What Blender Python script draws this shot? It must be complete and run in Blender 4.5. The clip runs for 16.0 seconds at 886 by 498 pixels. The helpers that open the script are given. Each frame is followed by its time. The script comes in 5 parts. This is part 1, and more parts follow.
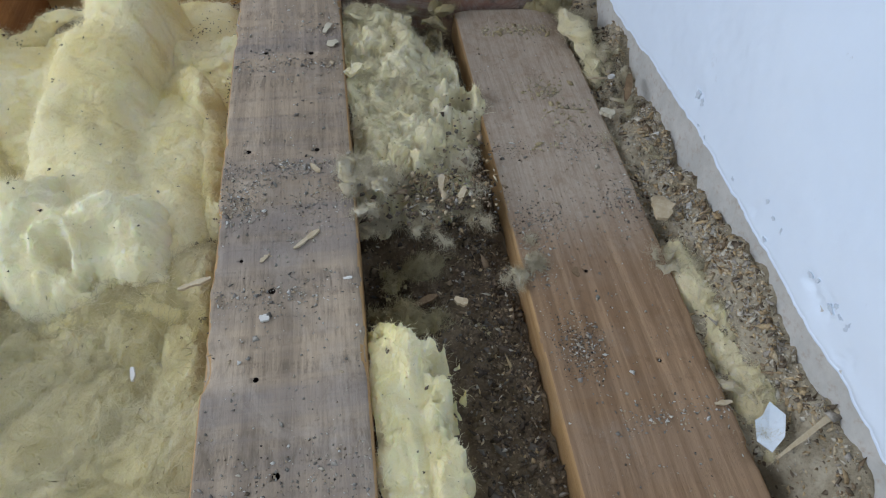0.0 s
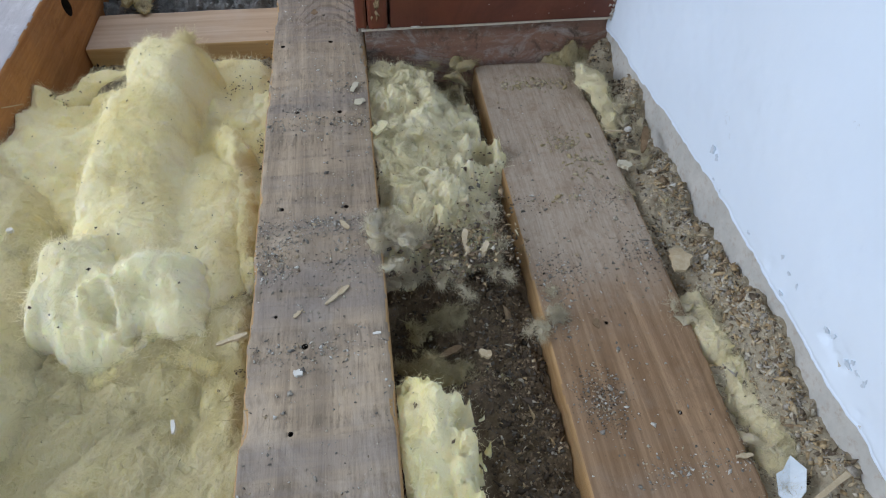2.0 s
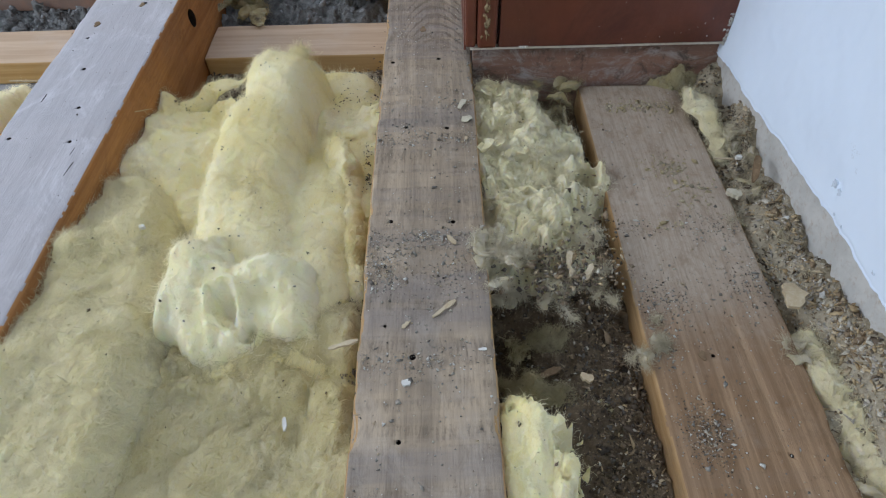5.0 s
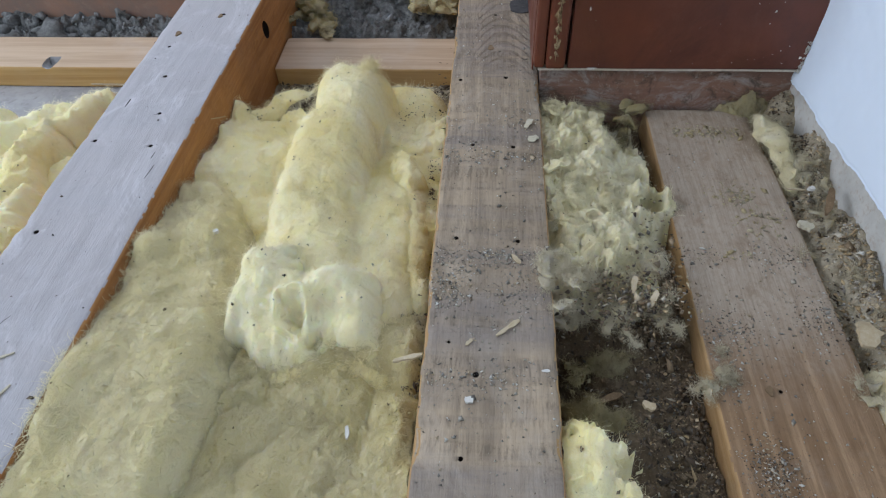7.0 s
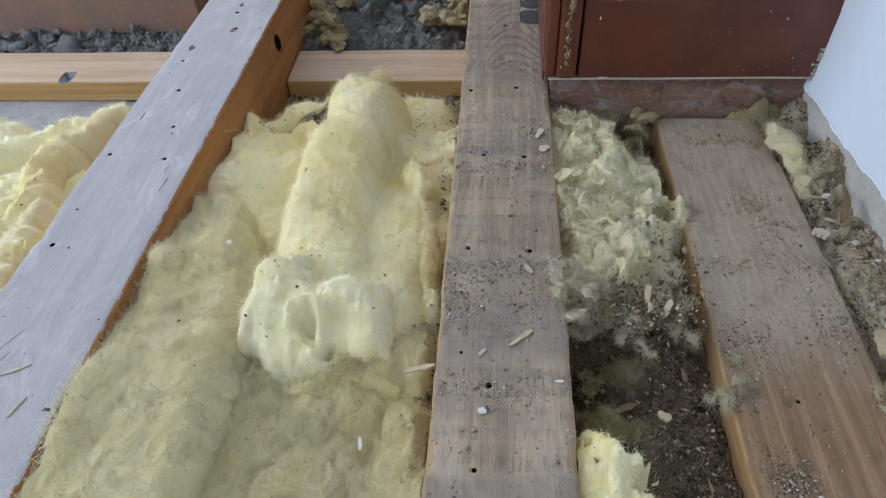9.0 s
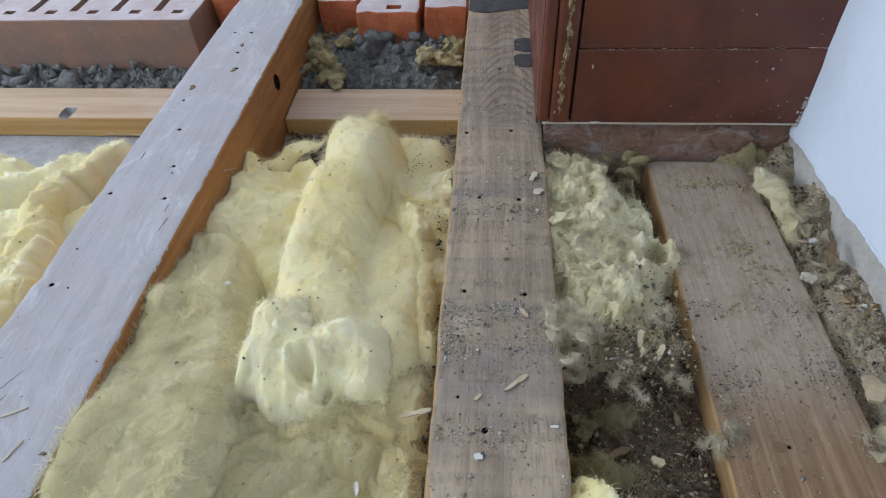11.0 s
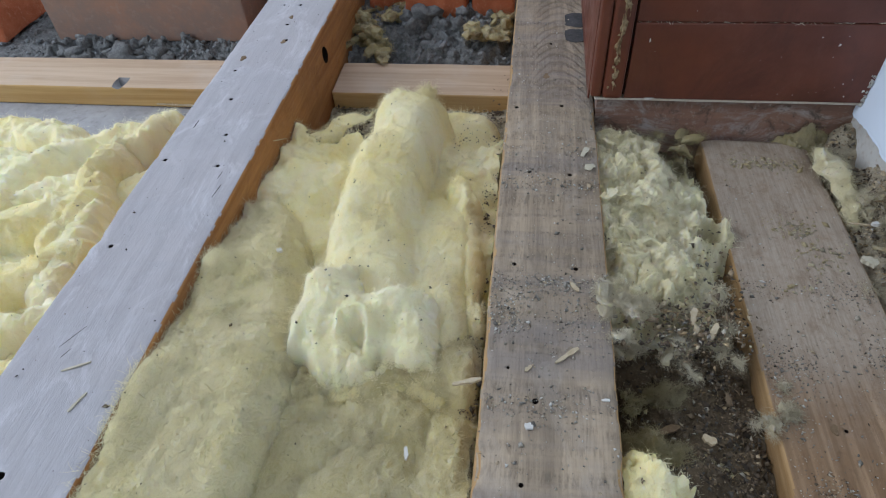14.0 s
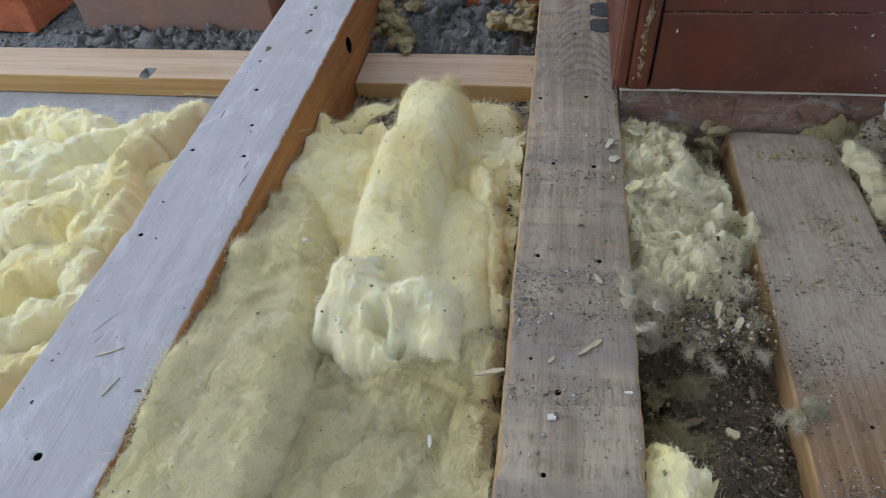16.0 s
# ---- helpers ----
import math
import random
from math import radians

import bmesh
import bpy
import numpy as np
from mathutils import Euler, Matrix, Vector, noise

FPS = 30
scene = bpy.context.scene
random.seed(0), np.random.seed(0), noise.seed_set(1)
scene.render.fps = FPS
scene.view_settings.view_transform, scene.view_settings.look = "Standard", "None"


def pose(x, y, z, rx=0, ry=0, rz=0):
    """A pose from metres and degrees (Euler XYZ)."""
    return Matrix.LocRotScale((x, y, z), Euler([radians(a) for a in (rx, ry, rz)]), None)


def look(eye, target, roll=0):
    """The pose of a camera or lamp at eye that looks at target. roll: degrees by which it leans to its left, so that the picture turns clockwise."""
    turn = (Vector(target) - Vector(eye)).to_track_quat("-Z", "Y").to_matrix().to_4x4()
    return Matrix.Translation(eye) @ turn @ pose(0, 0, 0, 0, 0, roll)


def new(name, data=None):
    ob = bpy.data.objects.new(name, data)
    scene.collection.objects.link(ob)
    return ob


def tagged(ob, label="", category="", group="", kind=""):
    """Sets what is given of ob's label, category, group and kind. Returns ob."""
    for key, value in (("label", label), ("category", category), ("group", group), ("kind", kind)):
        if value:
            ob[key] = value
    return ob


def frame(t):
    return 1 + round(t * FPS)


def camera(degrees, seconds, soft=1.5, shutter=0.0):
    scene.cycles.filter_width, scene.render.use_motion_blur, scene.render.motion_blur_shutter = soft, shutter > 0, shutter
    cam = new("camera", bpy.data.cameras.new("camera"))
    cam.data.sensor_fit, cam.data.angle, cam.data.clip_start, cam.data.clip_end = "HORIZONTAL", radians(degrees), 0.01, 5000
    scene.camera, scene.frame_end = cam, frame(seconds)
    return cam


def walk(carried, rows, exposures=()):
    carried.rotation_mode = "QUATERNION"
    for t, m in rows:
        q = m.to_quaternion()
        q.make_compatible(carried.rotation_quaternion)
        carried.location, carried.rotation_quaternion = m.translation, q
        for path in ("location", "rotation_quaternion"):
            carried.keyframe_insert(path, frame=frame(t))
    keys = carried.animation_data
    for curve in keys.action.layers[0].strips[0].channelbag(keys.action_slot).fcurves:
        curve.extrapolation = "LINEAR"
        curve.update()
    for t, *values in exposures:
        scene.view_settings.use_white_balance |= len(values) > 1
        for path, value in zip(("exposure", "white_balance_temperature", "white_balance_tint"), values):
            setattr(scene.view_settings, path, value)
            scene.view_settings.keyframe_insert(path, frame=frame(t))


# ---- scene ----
cam = camera(70.8, 16.0, soft=1.1)
PATH = [
    (0, (0.105, -0.237, 0.348), (0.348, 0.96, -1.236), 4.3),
    (0.5, (0.098, -0.239, 0.347), (0.331, 0.96, -1.236), 4.5),
    (1, (0.1, -0.232, 0.364), (0.329, 0.997, -1.196), 3.8),
    (1.5, (0.101, -0.233, 0.374), (0.295, 1.035, -1.161), 1.7),
    (2, (0.1, -0.233, 0.375), (0.292, 1.043, -1.153), 1.7),
    (2.5, (0.099, -0.232, 0.375), (0.289, 1.046, -1.151), 1.7),
    (3, (0.099, -0.233, 0.376), (0.287, 1.051, -1.146), 1.6),
    (3.5, (0.098, -0.232, 0.377), (0.281, 1.055, -1.142), 1.4),
    (4, (0.092, -0.232, 0.376), (0.263, 1.062, -1.139), 1.6),
    (4.5, (0.079, -0.232, 0.378), (0.182, 1.071, -1.135), 0.8),
    (5, (0.067, -0.231, 0.384), (0.055, 1.085, -1.122), -1.7),
    (5.2, (0.064, -0.231, 0.384), (0.018, 1.089, -1.118), -2.0),
    (7.5, (0.045, -0.231, 0.395), (-0.101, 1.11, -1.082), -3.1),
    (8, (0.047, -0.23, 0.396), (-0.111, 1.114, -1.076), -3.6),
    (10.3, (0.043, -0.232, 0.388), (-0.137, 1.139, -1.056), -4.4),
    (10.5, (0.044, -0.23, 0.396), (-0.134, 1.129, -1.06), -3.5),
    (11, (0.042, -0.227, 0.41), (-0.109, 1.193, -0.99), -3.0),
    (11.5, (0.04, -0.229, 0.41), (-0.112, 1.191, -0.99), -3.0),
    (12, (0.04, -0.229, 0.411), (-0.12, 1.186, -0.993), -3.2),
    (12.5, (0.038, -0.23, 0.409), (-0.132, 1.18, -0.998), -3.5),
    (13, (0.032, -0.232, 0.406), (-0.157, 1.166, -1.011), -3.6),
    (13.5, (0.028, -0.234, 0.405), (-0.189, 1.155, -1.018), -3.8),
    (14, (0.024, -0.236, 0.403), (-0.22, 1.138, -1.03), -4.2),
    (14.5, (0.023, -0.237, 0.403), (-0.238, 1.128, -1.035), -4.3),
    (15, (0.018, -0.238, 0.406), (-0.282, 1.103, -1.047), -5.2),
    (15.5, (0.018, -0.238, 0.407), (-0.282, 1.102, -1.047), -5.3),
    (16, (0.02, -0.238, 0.407), (-0.281, 1.103, -1.046), -5.6),
]
EXPOSURES = [(0, -0.36, 6250, 10), (1.5, -0.23, 6250, 10), (3, -0.2, 6250, 10), (5, -0.27, 6250, 10), (7.5, -0.26, 6250, 10), (11, -0.25, 6250, 10), (16, -0.38, 6150, 10)]
walk(cam, [(t, look(eye, target, roll)) for t, eye, target, roll in PATH], EXPOSURES)

# ---- light ----
world = bpy.data.worlds.new("world")
scene.world = world
world.use_nodes = True
_wn = world.node_tree.nodes
sky = _wn.new("ShaderNodeTexSky")
sky.sky_type, sky.sun_disc = "NISHITA", False
sky.sun_elevation, sky.sun_rotation = radians(40), radians(250)
world.node_tree.links.new(sky.outputs[0], _wn["Background"].inputs[0])
_wn["Background"].inputs[1].default_value = 0.1


def window_light(name, eye, target, width, height, watts, colour):
    lamp = bpy.data.lights.new(name, "AREA")
    lamp.shape, lamp.size, lamp.size_y, lamp.energy, lamp.color = "RECTANGLE", width, height, watts, colour
    ob = new(name, lamp)
    ob.matrix_world = look(eye, target)
    return ob


DAYLIGHT = (0.755, 0.845, 1.0)
window_light("window_daylight", (-2.38, -0.1, 1.35), (0, -0.1, 0.9), 2.0, 1.5, 66, DAYLIGHT)
window_light("window_daylight", (-0.75, 1.72, 1.45), (-0.6, 0, 0.8), 1.3, 1.3, 14, DAYLIGHT)




# ---- materials ----
class Mat:
    """A small node builder: colour, roughness and bump sockets out of noise."""

    def __init__(self, name, rough=0.8, spec=0.3):
        self.m = bpy.data.materials.new(name)
        self.m.use_nodes = True
        self.t = self.m.node_tree
        self.b = self.t.nodes["Principled BSDF"]
        self.b.inputs["Roughness"].default_value = rough
        self.b.inputs["Specular IOR Level"].default_value = spec
        self.co = self.t.nodes.new("ShaderNodeTexCoord").outputs["Object"]

    def put(self, value, socket):
        if isinstance(value, (int, float)):
            socket.default_value = value
        elif isinstance(value, tuple):
            socket.default_value = (*value, 1) if len(value) == 3 else value
        else:
            self.t.links.new(value, socket)

    def noise(self, scale, stretch=(1, 1, 1), detail=4, rough=0.6, distort=0.0, shift=0.0):
        mp = self.t.nodes.new("ShaderNodeMapping")
        mp.inputs["Scale"].default_value = stretch
        mp.inputs["Location"].default_value = (shift, shift * 0.7, shift * 1.3)
        self.t.links.new(self.co, mp.inputs[0])
        n = self.t.nodes.new("ShaderNodeTexNoise")
        n.inputs["Scale"].default_value, n.inputs["Detail"].default_value = scale, detail
        n.inputs["Roughness"].default_value, n.inputs["Distortion"].default_value = rough, distort
        self.t.links.new(mp.outputs[0], n.inputs["Vector"])
        return n.outputs[0]

    def axis(self, which):
        s = self.t.nodes.new("ShaderNodeSeparateXYZ")
        self.t.links.new(self.co, s.inputs[0])
        return s.outputs[which]

    def ramp(self, value, a, b, lo=0.0, hi=1.0):
        r = self.t.nodes.new("ShaderNodeMapRange")
        r.interpolation_type = "SMOOTHSTEP"
        for i, v in enumerate((value, a, b, lo, hi)):
            self.put(v, r.inputs[i])
        return r.outputs[0]

    def math(self, op, a, b=0.0):
        n = self.t.nodes.new("ShaderNodeMath")
        n.operation = op
        self.put(a, n.inputs[0]), self.put(b, n.inputs[1])
        return n.outputs[0]

    def mix(self, f, a, b, blend="MIX"):
        n = self.t.nodes.new("ShaderNodeMix")
        n.data_type, n.blend_type = "RGBA", blend
        self.put(f, n.inputs[0]), self.put(a, n.inputs[6]), self.put(b, n.inputs[7])
        return n.outputs[2]

    def island(self, colours):
        g = self.t.nodes.new("ShaderNodeNewGeometry").outputs["Random Per Island"]
        r = self.t.nodes.new("ShaderNodeValToRGB")
        r.color_ramp.interpolation = "CONSTANT"
        el = r.color_ramp.elements
        while len(el) < len(colours):
            el.new(0.5)
        for i, c in enumerate(colours):
            el[i].position, el[i].color = i / len(colours), (*c, 1)
        self.t.links.new(g, r.inputs[0])
        return r.outputs[0]

    def done(self, colour, bumps=(), rough=None):
        self.put(colour, self.b.inputs["Base Color"])
        if rough is not None:
            self.put(rough, self.b.inputs["Roughness"])
        last = None
        for height, dist, strength in bumps:
            n = self.t.nodes.new("ShaderNodeBump")
            n.inputs["Distance"].default_value, n.inputs["Strength"].default_value = dist, strength
            self.put(height, n.inputs["Height"])
            if last is not None:
                self.put(last, n.inputs["Normal"])
            last = n.outputs[0]
        if last is not None:
            self.put(last, self.b.inputs["Normal"])
        return self.m


def wool_colour(k, pale, deep, dirt, dirty):
    """Soft yellow patches, flowing strands, a greyish bloom of dust and brown soiling."""
    c = k.mix(k.ramp(k.noise(13, detail=3), 0.36, 0.66, 0.0, 0.75), pale, deep)
    dust = tuple(0.62 * v + 0.38 * w for v, w in zip(pale, (0.56, 0.49, 0.34)))
    c = k.mix(k.ramp(k.noise(11, (1, 0.7, 1), 5, 0.6, 0.8, 9.0), 0.48, 0.68, 0.0, 0.9 * dirty), c, dust)
    c = k.mix(k.ramp(k.noise(38, (1, 0.45, 1), 5, 0.6, 2.6, 2.0), 0.46, 0.7, 0.0, 0.45), c, deep)
    c = k.mix(k.ramp(k.noise(95, (1, 0.5, 1), 4, 0.6, 3.0, 6.0), 0.52, 0.72, 0.0, 0.35), c, tuple(min(1.0, v * 1.06) for v in pale))
    spots = k.math("MULTIPLY", k.ramp(k.noise(22, detail=6, rough=0.75, shift=4.0), 0.52, 0.72), dirty)
    c = k.mix(spots, c, dirt)
    crumbs = k.math("MULTIPLY", k.ramp(k.noise(260, detail=4, rough=0.7, shift=7.0), 0.62, 0.72), 0.25 + 0.6 * dirty)
    return k.mix(crumbs, c, dirt)


def wool_material(name, pale, deep, dirt, dirty=0.5, sss=0.55):
    k = Mat(name, 1.0, 0.05)
    wisp = k.noise(70, (1, 0.45, 1), 5, 0.65, 3.0)
    strand = k.noise(330, (1, 0.35, 1), 4, 0.7, 1.8)
    c = wool_colour(k, pale, deep, dirt, dirty)
    c = k.mix(k.ramp(strand, 0.3, 0.75, 0.0, 0.35), c, deep)
    k.b.inputs["Subsurface Weight"].default_value = sss
    k.b.inputs["Subsurface Radius"].default_value = (0.9, 0.75, 0.35)
    k.b.inputs["Subsurface Scale"].default_value = 0.005 if dirty < 0.2 else 0.0035
    return k.done(c, [(wisp, 0.004, 0.35), (strand, 0.0014, 0.5)])


TINTS = {"yellow": ((0.945, 0.865, 0.60), (0.90, 0.765, 0.335), (0.44, 0.34, 0.17), 0.3, 0.55),
         "olive": ((0.83, 0.75, 0.50), (0.75, 0.66, 0.35), (0.38, 0.31, 0.19), 0.55, 0.55),
         # soiled wool, coloured darker to stand for dimmer light near the camera
         "stained_dim": ((0.72, 0.64, 0.40), (0.61, 0.51, 0.24), (0.27, 0.19, 0.11), 0.7, 0.55),
         "pale": ((0.98, 0.90, 0.655), (0.95, 0.845, 0.52), (0.70, 0.56, 0.30), 0.1, 0.7),
         "dirty": ((0.78, 0.70, 0.48), (0.66, 0.565, 0.33), (0.20, 0.16, 0.10), 0.85, 0.55),
         "grey": ((0.62, 0.545, 0.39), (0.48, 0.41, 0.27), (0.16, 0.13, 0.10), 0.8, 0.55),
         "cream": ((0.82, 0.745, 0.52), (0.69, 0.60, 0.35), (0.27, 0.215, 0.13), 0.62, 0.45),
         "soiled": ((0.44, 0.37, 0.21), (0.31, 0.25, 0.13), (0.08, 0.06, 0.04), 1.0, 0.55)}
WOOL, WOOL_OLIVE, WOOL_STAINED_DIM, WOOL_PALE, WOOL_DIRTY, WOOL_GREY, WOOL_CREAM, WOOL_SOILED = [wool_material("wool_" + n, *t) for n, t in TINTS.items()]


def fibre_material(name, pale, deep, dirt, dirty, sss):
    k = Mat(name)
    d, t, m = k.t.nodes.new("ShaderNodeBsdfDiffuse"), k.t.nodes.new("ShaderNodeBsdfTranslucent"), k.t.nodes.new("ShaderNodeMixShader")
    c = wool_colour(k, tuple(v * 1.02 for v in pale), tuple(0.4 * v + 0.6 * w for v, w in zip(pale, deep)), dirt, dirty * 0.9)
    k.put(c, d.inputs[0]), k.put(c, t.inputs[0])
    m.inputs[0].default_value = 0.35
    k.t.links.new(d.outputs[0], m.inputs[1]), k.t.links.new(t.outputs[0], m.inputs[2])
    k.t.links.new(m.outputs[0], k.t.nodes["Material Output"].inputs[0])
    return k.m


FIBRE = {m: fibre_material("fibre_" + n, *t) for m, (n, t) in zip((WOOL, WOOL_OLIVE, WOOL_STAINED_DIM, WOOL_PALE, WOOL_DIRTY, WOOL_GREY, WOOL_CREAM, WOOL_SOILED), TINTS.items())}


def weathered_wood(name, light, dark, band, band_amount, grey, rough=0.75, spec=0.25, seed=0.0, dust=None, contrast=1.0, arches=False, saw=0.0, rings=0.0, scuff=0.0):
    """Old planed timber along y: grain, cross bands left by the boards, blots; dust: (y from, y to, colour)."""
    k = Mat(name, rough, spec)
    streak = k.noise(40, (1.0, 0.045, 1.0), 6, 0.6, 1.6, seed)
    fine = k.noise(520, (1.0, 0.045, 1.0), 5, 0.75, 0.2, seed + 2)
    across = k.noise(13, (0.10, 1.0, 0.10), 5, 0.65, 0.4, seed + 5)
    blot = k.noise(16, detail=7, rough=0.75, shift=seed + 9)
    deep = tuple(v * 0.55 for v in dark)
    c = k.mix(k.ramp(streak, 0.33, 0.67), light, dark)
    c = k.mix(k.math("MULTIPLY", k.ramp(across, 0.42, 0.6), band_amount), c, band)
    c = k.mix(k.ramp(blot, 0.5, 0.72, 0.0, 0.55), c, grey)
    if dust:
        wob = k.math("MULTIPLY", k.noise(24, detail=6, rough=0.75, shift=seed + 4), 0.10)
        edge = k.math("ADD", k.axis(1), wob)
        c = k.mix(k.math("MULTIPLY", k.ramp(edge, dust[0] + 0.05, dust[1] + 0.05), k.ramp(k.noise(70, detail=6, rough=0.8, shift=seed), 0.25, 0.6, 0.5, 0.95)), c, dust[2])
    c = k.mix(k.ramp(k.noise(42, (1, 0.6, 1), 8, 0.8, 0.5, seed + 12), 0.5, 0.64, 0.0, 0.45 * contrast), c, tuple(v * 0.8 for v in dark))
    c = k.mix(k.ramp(fine, 0.40, 0.66, 0.0, 0.28 * contrast), c, deep)
    c = k.mix(k.ramp(k.noise(110, detail=7, rough=0.8, shift=seed + 3), 0.56, 0.7, 0.0, 0.55 * contrast), c, deep)
    c = k.mix(k.ramp(k.noise(240, detail=5, rough=0.8, shift=seed + 6), 0.6, 0.72, 0.0, 0.35 * contrast), c, (0.45, 0.40, 0.33))
    bumps = [(streak, 0.0012, 0.6), (fine, 0.0007, 0.7)]
    if saw:
        # short dashes in cross rows, left by the saw
        rows = k.ramp(k.noise(62, (0.10, 1.0, 0.10), 3, 0.5, 0.3, seed + 15), 0.44, 0.6)
        dash = k.ramp(k.noise(230, (1.0, 0.22, 1.0), 4, 0.7, 0.3, seed + 17), 0.44, 0.62)
        c = k.mix(k.math("MULTIPLY", k.math("MULTIPLY", rows, dash), saw), c, deep)
        c = k.mix(k.math("MULTIPLY", k.ramp(k.noise(48, (0.14, 1.0, 0.14), 4, 0.6, 0.4, seed + 19), 0.5, 0.66), saw * 0.35), c, tuple(v * 1.08 for v in light))
        bumps.append((rows, 0.0006, 0.5))
    if scuff:
        c = k.mix(k.ramp(k.noise(20, (1, 0.5, 1), 8, 0.75, 1.2, seed + 25), 0.5, 0.68, 0.0, scuff), c, tuple(min(0.85, v * 1.3) for v in grey))
        c = k.mix(k.ramp(k.noise(8, (1, 0.5, 1), 4, 0.6, 0.5, seed + 27), 0.5, 0.7, 0.0, scuff * 0.8), c, tuple(v * 0.88 for v in dark))
        c = k.mix(k.ramp(k.noise(150, (1, 0.3, 1), 6, 0.8, 0.6, seed + 29), 0.6, 0.68, 0.0, scuff), c, deep)
    if rings:
        # dark growth lines along the grain
        g = k.noise(17, (1.0, 0.03, 1.0), 2, 0.4, 0.5, seed + 21)
        line = k.ramp(k.math("SINE", k.math("ADD", k.math("MULTIPLY", k.axis(0), 620.0), k.math("MULTIPLY", g, 14.0))), 0.3, 1.0)
        hidden = k.ramp(k.axis(1), dust[0], dust[1], 1.0, 0.22) if dust else 1.0
        c = k.mix(k.math("MULTIPLY", k.math("MULTIPLY", line, rings), hidden), c, tuple(v * 0.8 for v in dark))
    if arches:
        # flat-sawn growth rings towards the far end
        dx = k.math("SUBTRACT", k.axis(0), 0.062)
        arch = k.math("ADD", k.axis(1), k.math("MULTIPLY", k.math("MULTIPLY", dx, dx), 38.0))
        arch = k.math("ADD", arch, k.math("MULTIPLY", k.noise(18, detail=3, shift=2.0), 0.03))
        ring = k.ramp(k.math("SINE", k.math("MULTIPLY", arch, 330.0)), 0.1, 0.95)
        ring = k.math("MULTIPLY", ring, k.math("MULTIPLY", k.ramp(k.axis(1), 0.36, 0.46), k.ramp(k.axis(0), 0.02, 0.045)))
        c = k.mix(k.math("MULTIPLY", ring, 0.32), c, deep)
        bumps.append((k.math("SUBTRACT", 1.0, ring), 0.0015, 0.5))
    return k.done(c, bumps, k.ramp(blot, 0.3, 0.7, rough - 0.12, min(1.0, rough + 0.15)))


JOIST_GREY = weathered_wood("joist_grey_wood", (0.47, 0.355, 0.235), (0.26, 0.195, 0.13), (0.235, 0.2, 0.178), 0.7, (0.41, 0.35, 0.285), seed=1, contrast=1.0, arches=True, saw=0.6, scuff=0.25)
JOIST_WHITISH = weathered_wood("joist_whitish_wood", (0.465, 0.43, 0.42), (0.40, 0.365, 0.355), (0.42, 0.40, 0.40), 0.4, (0.51, 0.49, 0.49), 0.6, 0.4, seed=3, contrast=0.4, scuff=0.5)
JOIST_BROWN = weathered_wood("joist_brown_wood", (0.42, 0.265, 0.145), (0.24, 0.14, 0.07), (0.30, 0.20, 0.125), 0.5, (0.32, 0.25, 0.185), seed=6, contrast=0.9, dust=(0.0, 0.12, (0.47, 0.38, 0.285)), rings=0.42)
SIDE_ORANGE = weathered_wood("side_orange_wood", (0.50, 0.235, 0.075), (0.33, 0.135, 0.04), (0.38, 0.18, 0.07), 0.4, (0.36, 0.20, 0.10), 0.7, 0.3, seed=8)
SIDE_TAN = weathered_wood("side_tan_wood", (0.52, 0.33, 0.15), (0.36, 0.20, 0.08), (0.40, 0.26, 0.13), 0.5, (0.33, 0.24, 0.15), seed=11)


def cross_wood(name, light, dark, grey, seed):
    k = Mat(name, 0.7, 0.3)
    streak = k.noise(70, (0.04, 1.0, 1.0), 5, 0.65, 0.5, seed)
    blot = k.noise(9, detail=5, shift=seed + 1)
    c = k.mix(k.ramp(streak, 0.3, 0.7), light, dark)
    c = k.mix(k.ramp(blot, 0.45, 0.7, 0.0, 0.5), c, grey)
    return k.done(c, [(streak, 0.001, 0.5)])


BEAM_TOP = cross_wood("beam_top_wood", (0.58, 0.42, 0.28), (0.45, 0.31, 0.195), (0.55, 0.44, 0.34), 2)
BEAM_FRONT = cross_wood("beam_front_wood", (0.62, 0.40, 0.16), (0.47, 0.27, 0.09), (0.55, 0.38, 0.20), 5)


def fascia_wood():
    k = Mat("fascia_wood", 0.65, 0.35)
    streak = k.noise(60, (0.06, 1.0, 1.0), 5, 0.65, 0.5, 7)
    c = k.mix(k.ramp(streak, 0.3, 0.7), (0.30, 0.16, 0.105), (0.20, 0.11, 0.075))
    c = k.mix(k.ramp(k.noise(26, (0.6, 1, 1), 7, 0.75, 0.8, 3), 0.47, 0.66, 0.0, 0.8), c, (0.40, 0.36, 0.32))
    c = k.mix(k.ramp(k.noise(34, detail=7, rough=0.8, distort=0.6, shift=11), 0.5, 0.64, 0.0, 0.85), c, (0.085, 0.06, 0.04))
    c = k.mix(k.ramp(k.noise(160, detail=5, rough=0.8, shift=5), 0.56, 0.7, 0.0, 0.5), c, (0.46, 0.41, 0.34))
    return k.done(c, [(streak, 0.001, 0.5), (k.noise(90, detail=6, rough=0.7), 0.0012, 0.5)])


FASCIA = fascia_wood()


def mineral(name, a, b, c2, scale=60, bump=0.004, rough=0.95):
    k = Mat(name, rough, 0.2)
    n1, n2 = k.noise(scale, detail=6, rough=0.7), k.noise(scale * 6, detail=4, rough=0.7)
    c = k.mix(k.ramp(n1, 0.35, 0.65), a, b)
    c = k.mix(k.ramp(n2, 0.5, 0.75, 0.0, 0.7), c, c2)
    return k.done(c, [(n1, bump, 0.6), (n2, bump * 0.3, 0.7)])


